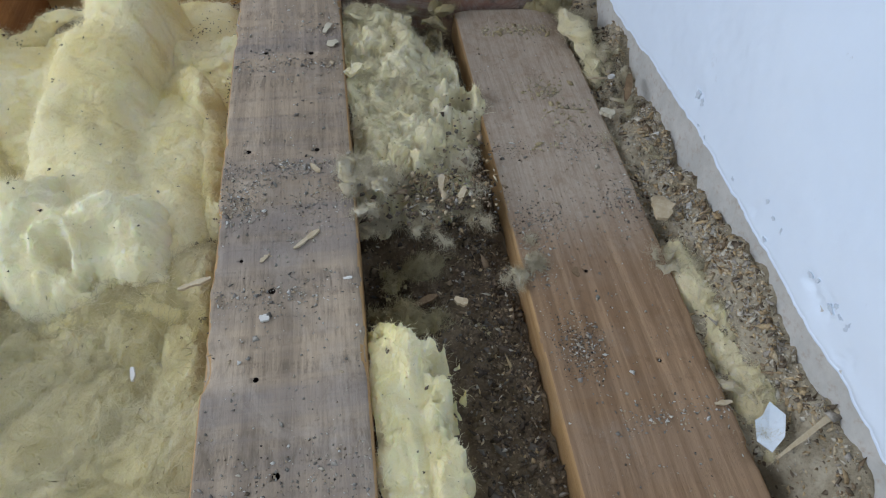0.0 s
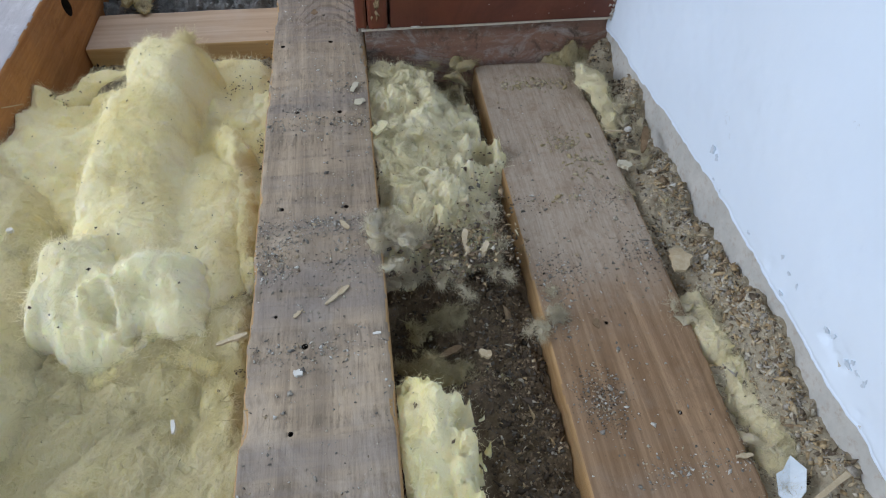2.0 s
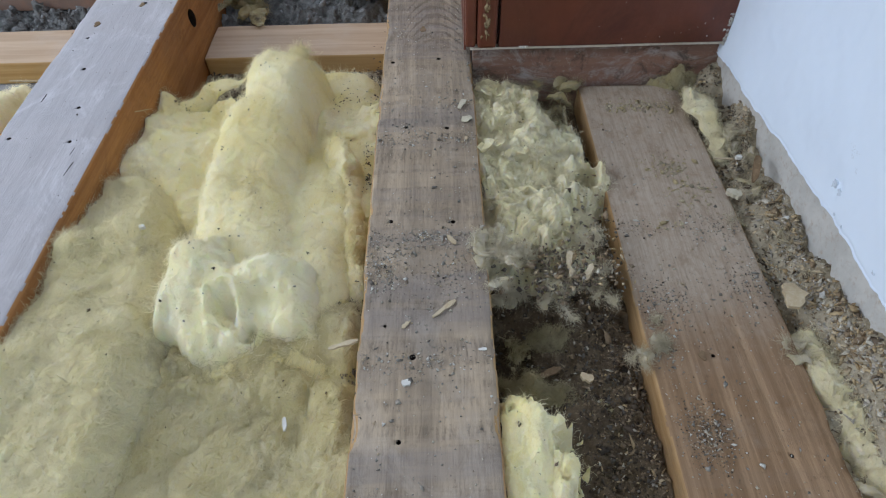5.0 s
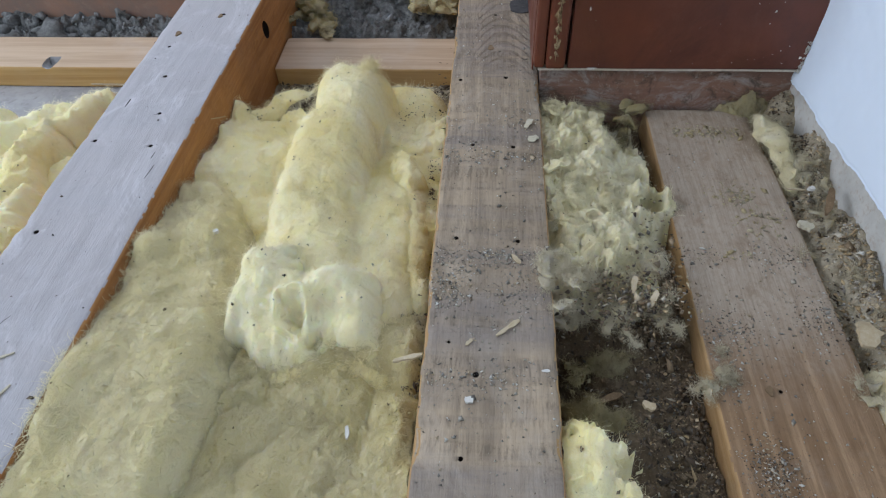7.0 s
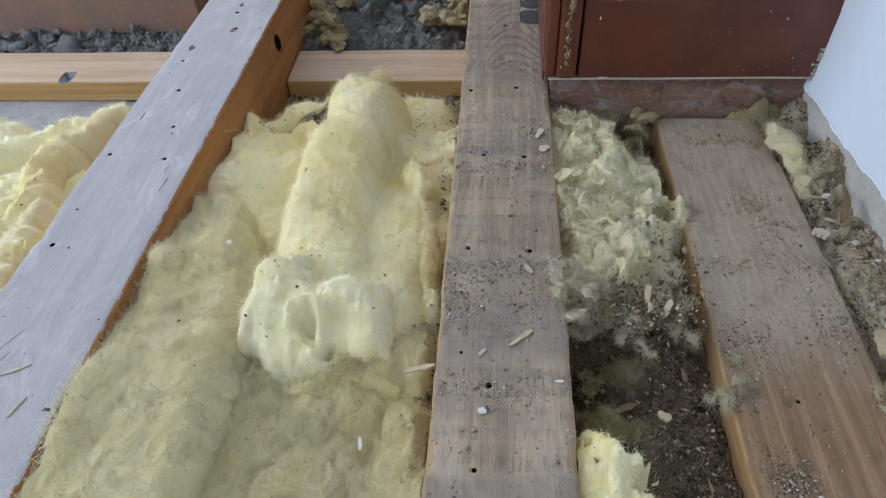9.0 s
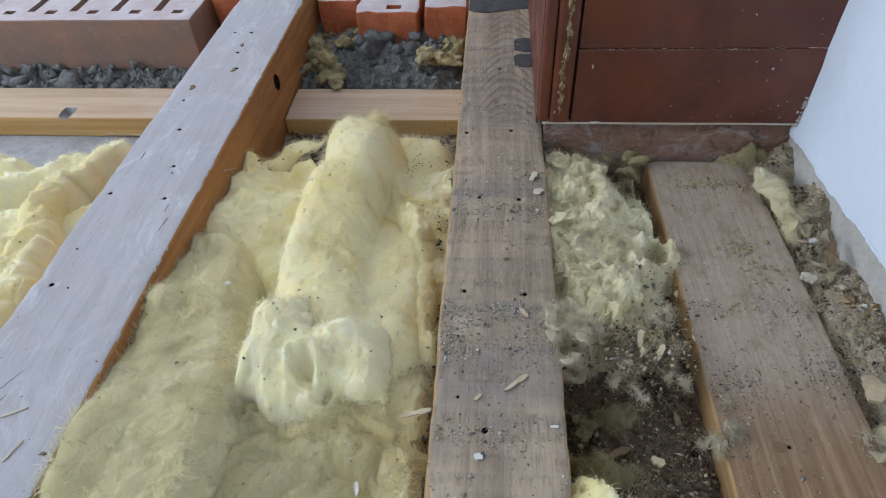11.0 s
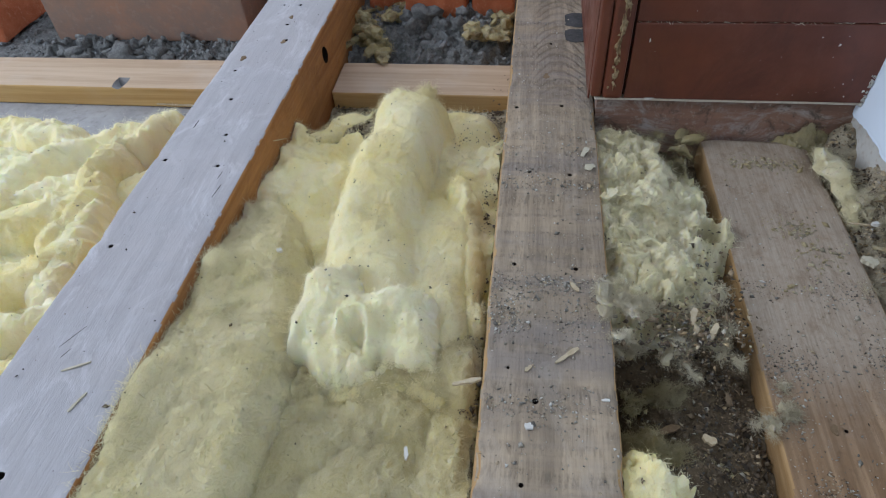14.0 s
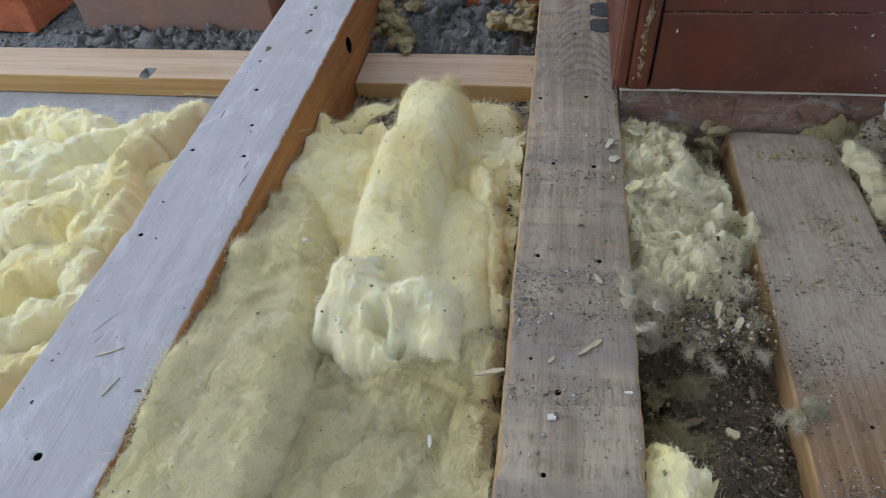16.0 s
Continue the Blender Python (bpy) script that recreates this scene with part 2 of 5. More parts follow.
SLAB = mineral("slab_concrete", (0.30, 0.29, 0.28), (0.40, 0.385, 0.37), (0.22, 0.21, 0.20), 14, 0.002)
MORTAR = mineral("mortar_rubble", (0.15, 0.15, 0.14), (0.26, 0.255, 0.24), (0.07, 0.068, 0.062), 75, 0.010)
SOIL = mineral("soil_dark", (0.095, 0.066, 0.04), (0.165, 0.118, 0.07), (0.29, 0.21, 0.13), 70, 0.006)
GAP_DIRT = mineral("gap_dirt", (0.30, 0.245, 0.16), (0.44, 0.375, 0.265), (0.15, 0.12, 0.08), 60, 0.006)
PLASTER = mineral("bare_plaster", (0.50, 0.48, 0.43), (0.60, 0.57, 0.51), (0.42, 0.32, 0.23), 26, 0.0015)
BRICK_ORANGE = mineral("brick_orange", (0.50, 0.155, 0.07), (0.42, 0.12, 0.05), (0.55, 0.25, 0.14), 30, 0.002)
BRICK_DUSTY = mineral("brick_dusty", (0.37, 0.205, 0.135), (0.26, 0.185, 0.145), (0.36, 0.255, 0.195), 9, 0.002)
# brick tops paler than the sides: the light they reflect is in the colour
BRICK_TOP_LIT = mineral("brick_top_lit", (0.58, 0.51, 0.50), (0.50, 0.40, 0.38), (0.60, 0.55, 0.54), 20, 0.002)
ROOM = mineral("room_plaster", (0.74, 0.74, 0.73), (0.78, 0.78, 0.77), (0.70, 0.69, 0.67), 5, 0.001)


def wall_paint():
    k = Mat("white_wall_paint", 0.7, 0.3)
    big, fine = k.noise(7, detail=4), k.noise(150, detail=5, rough=0.6)
    c = k.mix(k.ramp(big, 0.3, 0.7), (0.80, 0.88, 0.965), (0.83, 0.90, 0.97))
    c = k.mix(k.ramp(k.noise(45, detail=6, rough=0.75, shift=3), 0.66, 0.72, 0.0, 0.5), c, (0.55, 0.57, 0.58))
    return k.done(c, [(big, 0.003, 0.4), (fine, 0.0005, 0.4)])


def brown_paint():
    k = Mat("brown_gloss_paint", 0.38, 0.5)
    big, fine = k.noise(10, detail=5), k.noise(60, (1, 1, 0.3), 5, 0.7)
    c = k.mix(k.ramp(big, 0.3, 0.7), (0.165, 0.046, 0.022), (0.115, 0.031, 0.015))
    c = k.mix(k.ramp(k.noise(22, (1, 1, 0.6), 8, 0.8, 0.4, 6), 0.52, 0.76, 0.0, 0.3), c, (0.22, 0.10, 0.065))
    c = k.mix(k.ramp(k.noise(9, (1, 1, 0.5), 7, 0.7, 1.0, 14), 0.5, 0.7, 0.0, 0.6), c, (0.07, 0.02, 0.011))
    return k.done(c, [(fine, 0.0006, 0.4)], k.ramp(k.noise(20, detail=6, rough=0.7), 0.3, 0.7, 0.28, 0.6))


WALL_PAINT, BROWN_PAINT = wall_paint(), brown_paint()
CHIPPED = mineral("chipped_paint", (0.60, 0.66, 0.72), (0.68, 0.74, 0.80), (0.42, 0.45, 0.48), 120, 0.001)
BARE_EDGE = mineral("worn_bare_wood", (0.40, 0.30, 0.17), (0.28, 0.18, 0.09), (0.16, 0.07, 0.04), 60, 0.002)
DARK_EDGE = mineral("near_black_brown", (0.03, 0.014, 0.01), (0.05, 0.02, 0.014), (0.10, 0.05, 0.035), 50, 0.001, 0.6)
PALE_STRIP = mineral("pale_filler", (0.62, 0.55, 0.42), (0.70, 0.64, 0.53), (0.40, 0.32, 0.22), 50, 0.001)
TAR = mineral("dark_tar", (0.045, 0.043, 0.043), (0.075, 0.07, 0.068), (0.12, 0.11, 0.10), 60, 0.001, 0.7)
# near-black that puts the shade of holes and cracks into the colour
HOLE_SHADE = mineral("hole_shade", (0.02, 0.013, 0.01), (0.03, 0.02, 0.014), (0.04, 0.03, 0.02), 50, 0.001)


def bits_material(name, colours):
    k = Mat(name, 0.9, 0.2)
    n = k.noise(700, detail=3)
    c = k.mix(k.ramp(n, 0.3, 0.7, 0.0, 0.4), k.island(colours), (0.12, 0.10, 0.08))
    return k.done(c)


GREY_BITS = bits_material("grey_grit", [(0.42, 0.38, 0.31), (0.27, 0.25, 0.21), (0.54, 0.47, 0.36), (0.17, 0.15, 0.125), (0.50, 0.39, 0.25), (0.70, 0.66, 0.58), (0.33, 0.30, 0.255)])
TAN_BITS = bits_material("tan_chippings", [(0.56, 0.41, 0.22), (0.44, 0.31, 0.16), (0.30, 0.21, 0.12), (0.62, 0.49, 0.31), (0.17, 0.125, 0.08), (0.43, 0.38, 0.31), (0.64, 0.57, 0.44)])
SOIL_BITS = bits_material("soil_crumbs", [(0.34, 0.24, 0.14), (0.07, 0.048, 0.03), (0.13, 0.095, 0.06), (0.05, 0.036, 0.025), (0.20, 0.145, 0.09), (0.28, 0.20, 0.12), (0.10, 0.07, 0.045), (0.15, 0.13, 0.105)])
DARK_BITS = bits_material("dark_specks", [(0.05, 0.04, 0.03), (0.10, 0.07, 0.045), (0.03, 0.028, 0.025), (0.19, 0.14, 0.09)])
SAWDUST = bits_material("sawdust_crumbs", [(0.50, 0.40, 0.22), (0.42, 0.33, 0.17), (0.56, 0.47, 0.30), (0.36, 0.30, 0.20)])
MORTAR_BITS = bits_material("mortar_rubble", [(0.21, 0.22, 0.22), (0.27, 0.28, 0.28), (0.17, 0.178, 0.18), (0.31, 0.315, 0.31), (0.235, 0.24, 0.235)])
CHIP = mineral("wood_chip", (0.54, 0.44, 0.29), (0.46, 0.35, 0.21), (0.62, 0.53, 0.38), 90, 0.001)
CHIP_BROWN = mineral("brown_chip", (0.24, 0.16, 0.09), (0.17, 0.11, 0.06), (0.34, 0.24, 0.14), 90, 0.001)
PAPER = mineral("paint_flake", (0.62, 0.66, 0.68), (0.70, 0.73, 0.74), (0.52, 0.53, 0.50), 40, 0.001)
FLAKE = mineral("plaster_flake", (0.50, 0.44, 0.31), (0.58, 0.52, 0.39), (0.40, 0.33, 0.22), 60, 0.002)
WHITE_BIT = mineral("white_crumb", (0.72, 0.69, 0.62), (0.64, 0.60, 0.53), (0.56, 0.52, 0.45), 80, 0.001)


# ---- mesh helpers ----
def hash3(ix, iy, iz, seed):
    h = (ix * 374761393 + iy * 668265263 + iz * 2147483647 + seed * 974711) & 0xFFFFFFFF
    h = ((h ^ (h >> 13)) * 1274126177) & 0xFFFFFFFF
    h = ((h ^ (h >> 16)) * 2246822519) & 0xFFFFFFFF
    return ((h ^ (h >> 15)) & 0xFFFFFF) / float(0xFFFFFF) * 2 - 1


def vnoise(p, seed=0):
    p = np.asarray(p, float)
    i = np.floor(p).astype(np.int64)
    f = p - i
    u = f * f * f * (f * (f * 6 - 15) + 10)
    out = 0
    for dx in (0, 1):
        for dy in (0, 1):
            for dz in (0, 1):
                w = (u[..., 0] if dx else 1 - u[..., 0]) * (u[..., 1] if dy else 1 - u[..., 1]) * (u[..., 2] if dz else 1 - u[..., 2])
                out = out + w * hash3(i[..., 0] + dx, i[..., 1] + dy, i[..., 2] + dz, seed)
    return out


def fbm(p, octaves=3, seed=0, gain=0.5):
    total, amp, f = 0, 1.0, 1.0
    for o in range(octaves):
        total = total + amp * vnoise(np.asarray(p) * f, seed + o * 17)
        amp, f = amp * gain, f * 2.07
    return total


def mesh_from(name, verts, faces, smooth=True):
    """verts (n, 3); faces: list of arrays (k, 3) or (k, 4)."""
    me = bpy.data.meshes.new(name)
    verts = np.asarray(verts, np.float32)
    me.vertices.add(len(verts))
    me.vertices.foreach_set("co", verts.ravel())
    sizes = np.concatenate([np.full(len(f), f.shape[1]) for f in faces])
    loops = np.concatenate([f.ravel() for f in faces]).astype(np.int32)
    me.loops.add(len(loops))
    me.loops.foreach_set("vertex_index", loops)
    me.polygons.add(len(sizes))
    starts = np.concatenate([[0], np.cumsum(sizes)[:-1]]).astype(np.int32)
    me.polygons.foreach_set("loop_start", starts)
    me.update(calc_edges=True)
    me.validate()
    if smooth:
        me.polygons.foreach_set("use_smooth", np.ones(len(me.polygons), bool))
    return me


def link(name, me, material, parent=None, label=""):
    ob = new(name, me)
    for m in (material if isinstance(material, (list, tuple)) else [material]):
        me.materials.append(m)
    if parent is not None:
        ob.parent = parent
    if label:
        ob["label"] = label
    return ob


def thing(name, label, category, group="", kind=""):
    return tagged(new(name), label, category, group, kind)


def grid_faces(nu, nv, wrap=False):
    cols = nv if wrap else nv - 1
    a = np.arange(nu - 1)[:, None] * nv
    j = np.arange(cols)[None, :]
    j2 = (j + 1) % nv
    return np.stack([a + j, a + j2, a + nv + j2, a + nv + j], -1).reshape(-1, 4)


def smooth_interp(stations, m):
    s = np.asarray(stations, float)
    n = len(s)
    seg = np.concatenate([[0], np.cumsum(np.linalg.norm(np.diff(s[:, :3], axis=0), axis=1))])
    q = np.linspace(0, seg[-1], m)
    lin = np.stack([np.interp(q, seg, s[:, k]) for k in range(s.shape[1])], 1)
    w = max(1, int(m / max(2, n - 1) * 0.35))
    kernel = np.hanning(2 * w + 3)[1:-1]
    kernel /= kernel.sum()
    pad = len(kernel) // 2
    out = np.stack([np.convolve(np.pad(lin[:, k], pad, mode="reflect", reflect_type="odd"), kernel, "valid") for k in range(s.shape[1])], 1)
    return out


def blob_arrays(stations, step=0.0025, amps=((0.03, 0.004), (0.012, 0.0014), (0.005, 0.0004)), power=0.8, end=0.3, seed=0, floor_z=None, dents=(), creases=0.0, warp=((0.035, 0.004), (0.014, 0.002))):
    """A soft body along stations (x, y, z, half width, half height): vertices, faces and outward normals."""
    s = np.asarray(stations, float)
    length = np.linalg.norm(np.diff(s[:, :3], axis=0), axis=1).sum()
    m = max(10, int(length / step))
    c = smooth_interp(s, m)
    nv = max(12, int(2.2 * math.pi * max(s[:, 3].max(), s[:, 4].max()) / step))
    u = np.linspace(-1, 1, m)
    fall = np.sqrt(np.clip(1 - (np.clip(np.abs(u) - (1 - end), 0, None) / end) ** 2, 0.0004, 1))
    tan = np.gradient(c[:, :3], axis=0)
    tan /= np.linalg.norm(tan, axis=1, keepdims=True) + 1e-9
    up0 = np.array([0, 0, 1.0])
    side = np.cross(tan, up0)
    side /= np.linalg.norm(side, axis=1, keepdims=True) + 1e-9
    up = np.cross(side, tan)
    th = np.linspace(0, 2 * math.pi, nv, endpoint=False)
    ct, st = np.cos(th), np.sin(th)
    cp, sp = np.sign(ct) * np.abs(ct) ** power, np.sign(st) * np.abs(st) ** power
    w, h = (c[:, 3] * fall)[:, None, None], (c[:, 4] * fall)[:, None, None]
    p = c[:, None, :3] + side[:, None] * w * cp[None, :, None] + up[:, None] * h * sp[None, :, None]
    n = side[:, None] * (ct[None, :, None] * c[:, 4][:, None, None]) + up[:, None] * (st[None, :, None] * c[:, 3][:, None, None])
    n += tan[:, None] * (u * np.abs(u) ** 6)[:, None, None] * 0.01
    n /= np.linalg.norm(n, axis=2, keepdims=True) + 1e-9
    d = 0
    for k, (size, amp) in enumerate(amps):
        d = d + amp * fbm(p / size, 2, seed + 31 * k)
    if creases:
        d = d - creases * np.exp(-(fbm(p / 0.03, 2, seed + 77) / 0.07) ** 2)
    for (x, y, z, r, depth) in dents:
        d = d - depth * np.exp(-((p - np.array([x, y, z])) ** 2).sum(-1) / (r * r))
    p = p + n * d[..., None] * (0.35 + 0.65 * fall[:, None, None])
    for k, (size, amp) in enumerate(warp):
        q = p / size
        p = p + amp * np.stack([fbm(q, 2, seed + 401 + 13 * k + 7 * a) for a in range(3)], -1) * (0.4 + 0.6 * fall[:, None, None])
    if floor_z is not None:
        p[..., 2] = np.maximum(p[..., 2], floor_z)
    verts = p.reshape(-1, 3)
    faces = [grid_faces(m, nv, True)]
    tip0, tip1 = len(verts), len(verts) + 1
    verts = np.vstack([verts, p[0].mean(0), p[-1].mean(0)])
    j = np.arange(nv)
    faces.append(np.stack([j, np.full(nv, tip0), (j + 1) % nv], 1))
    base = (m - 1) * nv
    faces.append(np.stack([base + j, base + (j + 1) % nv, np.full(nv, tip1)], 1))
    return verts, faces, np.vstack([n.reshape(-1, 3), -tan[:1], tan[-1:]])


def join_arrays(parts):
    vs, fs, base = [], {3: [], 4: []}, 0
    for v, f in parts:
        vs.append(v)
        for q in f:
            fs[q.shape[1]].append(q + base)
        base += len(v)
    return np.vstack(vs), [np.vstack(fs[k]) for k in (3, 4) if fs[k]]


def fibre_arrays(verts, normals, count, length, width=0.00022, seed=0, lift=0.2, min_up=-0.2):
    rng = np.random.default_rng(seed)
    ok = np.nonzero(normals[:, 2] > min_up)[0]
    idx = rng.choice(ok, count)
    p, n = verts[idx] + rng.normal(0, 0.001, (count, 3)), normals[idx]
    d = rng.normal(0, 1, (count, 3))
    d -= n * (d * n).sum(1, keepdims=True) * 0.9
    d /= np.linalg.norm(d, axis=1, keepdims=True)
    ln = (length * rng.uniform(0.35, 1.3, count))[:, None] / 3
    e = np.cross(n, d)
    turn = rng.normal(0, 0.75, (count, 1))
    p, pts = p - n * 0.0007, []
    lifts = lift * rng.uniform(0.2, 1.6, (count, 1))
    for k in range(4):
        pts.append(p)
        a = turn * (k - 1) + rng.normal(0, 0.2, (count, 1))
        p = p + (np.cos(a) * d + np.sin(a) * e + n * (lifts * (1.6, 0.8, -0.2, 0)[k])) * ln
    s = np.cross(d, n)
    s /= np.linalg.norm(s, axis=1, keepdims=True) + 1e-9
    s = (s + 0.6 * d * rng.normal(0, 1, (count, 1))) * width * rng.uniform(0.5, 1.2, (count, 1))
    v = np.stack([pts[0] - s, pts[0] + s, pts[1] - s, pts[1] + s, pts[2] - s, pts[2] + s, pts[3]], 1).reshape(-1, 3)
    b = np.arange(count)[:, None] * 7
    soft = n + rng.normal(0, 0.25, (count, 3)) + np.array([0, 0, 0.35])
    soft /= np.linalg.norm(soft, axis=1, keepdims=True)
    return v, [np.hstack([b, b + 1, b + 3, b + 2]), np.hstack([b + 2, b + 3, b + 5, b + 4]), np.hstack([b + 4, b + 5, b + 6])], np.repeat(soft, 7, axis=0)


def fibre_mesh(v, f, n):
    me = mesh_from("fuzz", v, f)
    me.normals_split_custom_set_from_vertices(n.astype(np.float32))
    return me


def wool(name, label, stations, material, fibres=6000, fibre_length=0.011, fibre_width=0.0001, category="insulation", lift=0.2, **kw):
    """One piece of mineral wool: the soft body and its loose fibres."""
    ob = thing(name, label, category)
    v, f, n = blob_arrays(stations, **kw)
    link("batt", mesh_from("batt", v, f), material, ob)
    fv, ff, fn = fibre_arrays(v, n, int(fibres * 1.7), fibre_length * 1.15, fibre_width, kw.get("seed", 0) + 5, lift * 1.25)
    tagged(link("fuzz", fibre_mesh(fv, ff, fn), FIBRE[material], ob), kind="stuff")
    return ob, v, n


OCTA = np.array([(1, 0, 0), (-1, 0, 0), (0, 1, 0), (0, -1, 0), (0, 0, 1), (0, 0, -1)], float)
OCTA_F = np.array([(0, 2, 4), (2, 1, 4), (1, 3, 4), (3, 0, 4), (2, 0, 5), (1, 2, 5), (3, 1, 5), (0, 3, 5)])


def grit_arrays(pts, size, seed=0, shape=(1.0, 0.75, 0.5), spread=0.9, tumble=0.35):
    """Irregular crumbs at pts; size: half length in metres, drawn log-normally."""
    rng = np.random.default_rng(seed)
    k = len(pts)
    v = OCTA[None] * rng.uniform(0.55, 1.25, (k, 6, 1)) + rng.normal(0, 0.22, (k, 6, 3))
    sc = size * np.exp(rng.normal(0, spread * 0.5, (k, 1, 1)))
    v = v * sc * np.array(shape)[None, None] * rng.uniform(0.6, 1.4, (k, 1, 3))
    a, b = rng.uniform(0, 2 * math.pi, k), rng.normal(0, tumble, k)
    ca, sa, cb, sb = np.cos(a), np.sin(a), np.cos(b), np.sin(b)
    x, y, z = v[..., 0], v[..., 1], v[..., 2]
    x, z = x * cb[:, None] - z * sb[:, None], x * sb[:, None] + z * cb[:, None]
    v = np.stack([x * ca[:, None] - y * sa[:, None], x * sa[:, None] + y * ca[:, None], z], -1)
    v = v + np.asarray(pts)[:, None]
    v[..., 2] += (sc * shape[2] * 0.5)[..., 0]
    f = (OCTA_F[None] + (np.arange(k) * 6)[:, None, None]).reshape(-1, 3)
    return v.reshape(-1, 3), [f]


def grit(name, label, pts, size, material, seed=0, category="debris", **kw):
    v, f = grit_arrays(pts, size, seed, **kw)
    return tagged(link(name, mesh_from(name, v, f, False), material), label, category, kind="stuff")


def box_bm(x0, x1, y0, y1, z0, z1, bevel=0.0, cuts=0, seed=0, wobble=0.0):
    bm = bmesh.new()
    bmesh.ops.create_cube(bm, size=1.0)
    for v in bm.verts:
        v.co = Vector((x0 + (v.co.x + 0.5) * (x1 - x0), y0 + (v.co.y + 0.5) * (y1 - y0), z0 + (v.co.z + 0.5) * (z1 - z0)))
    if bevel:
        bmesh.ops.bevel(bm, geom=list(bm.edges), offset=bevel, segments=2, profile=0.6, affect="EDGES")
    if cuts:
        bmesh.ops.subdivide_edges(bm, edges=[e for e in bm.edges if e.calc_length() > 0.02], cuts=cuts, use_grid_fill=True)
        for v in bm.verts:
            q = noise.noise_vector(v.co * 38 + Vector((seed, seed, seed)))
            v.co += q * wobble
    return bm


def part(name, bm, material, parent=None, label="", smooth=False):
    me = bpy.data.meshes.new(name)
    bm.to_mesh(me)
    bm.free()
    if smooth:
        me.polygons.foreach_set("use_smooth", np.ones(len(me.polygons), bool))
    return link(name, me, material, parent, label)


def cut(ob, cutters):
    """Cuts holes into ob once and for all; cutters: list of bmeshes."""
    tmp = []
    for bm in cutters:
        me = bpy.data.meshes.new("cutter")
        bm.to_mesh(me), bm.free()
        c = new("cutter", me)
        tmp.append(c)
        md = ob.modifiers.new("cut", "BOOLEAN")
        md.operation, md.solver, md.object = "DIFFERENCE", "EXACT", c
    bpy.context.view_layer.update()
    dg = bpy.context.evaluated_depsgraph_get()
    me = bpy.data.meshes.new_from_object(ob.evaluated_get(dg))
    ob.modifiers.clear()
    ob.data = me
    for c in tmp:
        bpy.data.objects.remove(c)


def rod_bm(x, y, z0, z1, r, sides=10, rx=1.0):
    bm = bmesh.new()
    bmesh.ops.create_cone(bm, cap_ends=True, segments=sides, radius1=r, radius2=r, depth=1.0)
    for v in bm.verts:
        v.co = Vector((x + v.co.x * rx, y + v.co.y, z0 + (v.co.z + 0.5) * (z1 - z0)))
    for f in bm.faces:
        f.material_index = 2
    return bm


def merge_bm(pieces):
    merged = bmesh.new()
    for bm in pieces:
        me = bpy.data.meshes.new("piece")
        bm.to_mesh(me), bm.free()
        merged.from_mesh(me)
    return merged


def joist(name, label, x0, x1, y0, y1, z0, z1, top, side, holes=(), seed=0, wear=0.0012, side_cut=None):
    """A long timber along y with worn arrises; top and sides look different."""
    ob = thing(name, label, "joist", "floor joists")
    r, k = 0.003, 4
    ring = []
    for cx, cz, a0 in ((x1 - r, z1 - r, 0), (x0 + r, z1 - r, 90), (x0 + r, z0 + r, 180), (x1 - r, z0 + r, 270)):
        for i in range(k):
            a = radians(a0 + 90 * i / (k - 1))
            ring.append((cx + r * math.cos(a), cz + r * math.sin(a)))
    dense = []
    for i, (a, b) in enumerate(ring):
        a2, b2 = ring[(i + 1) % len(ring)]
        n = max(1, int(math.hypot(a2 - a, b2 - b) / 0.006))
        dense += [(a + (a2 - a) * j / n, b + (b2 - b) * j / n) for j in range(n)]
    m = int((y1 - y0) / 0.004)
    ys = np.linspace(y0, y1, m)
    rg = np.array(dense)
    p = np.stack([np.broadcast_to(rg[:, 0], (m, len(rg))), np.broadcast_to(ys[:, None], (m, len(rg))), np.broadcast_to(rg[:, 1], (m, len(rg)))], -1).copy()
    cen = np.array([(x0 + x1) / 2, 0, (z0 + z1) / 2])
    out = p - cen
    out[..., 1] = 0
    cornery = np.minimum(np.abs(out[..., 0]) / ((x1 - x0) / 2), np.abs(out[..., 2]) / ((z1 - z0) / 2)) ** 8
    chip = np.clip(fbm(p / np.array([0.03, 0.05, 0.03]), 4, seed, 0.65) - 0.15, 0, None) * wear * 2.5 * cornery
    soft = fbm(p / np.array([0.03, 0.2, 0.03]), 2, seed + 9) * 0.0006
    nrm = out / (np.linalg.norm(out, axis=-1, keepdims=True) + 1e-9)
    p = p - nrm * (chip + soft)[..., None]
    n = len(rg)
    faces = [grid_faces(m, n, True)]
    v = p.reshape(-1, 3)
    me = mesh_from("timber", v, faces)
    bm = bmesh.new()
    bm.from_mesh(me)
    bmesh.ops.holes_fill(bm, edges=[e for e in bm.edges if e.is_boundary])
    bmesh.ops.recalc_face_normals(bm, faces=bm.faces)
    bm.normal_update()
    for f in bm.faces:
        f.material_index = 0 if f.normal.z > 0.75 else 1
        f.smooth = len(f.verts) == 4
    body = part("timber", bm, [top, side, HOLE_SHADE], ob)
    cutters = [rod_bm(hx, hy, z1 - 0.02, z1 + 0.01, hr * 1.25, 9) for hx, hy, hr in holes]
    if side_cut:
        bmc = rod_bm(0, 0, -0.02, 0.02, 0.010, 16, 1.5)
        m4 = Matrix.Translation(side_cut) @ Matrix.Rotation(radians(90), 4, "Y") @ Matrix.Rotation(radians(30), 4, "Z")
        bmesh.ops.transform(bmc, matrix=m4, verts=bmc.verts)
        cutters.append(bmc)
    if cutters:
        cut(body, [merge_bm(cutters)])
    return ob


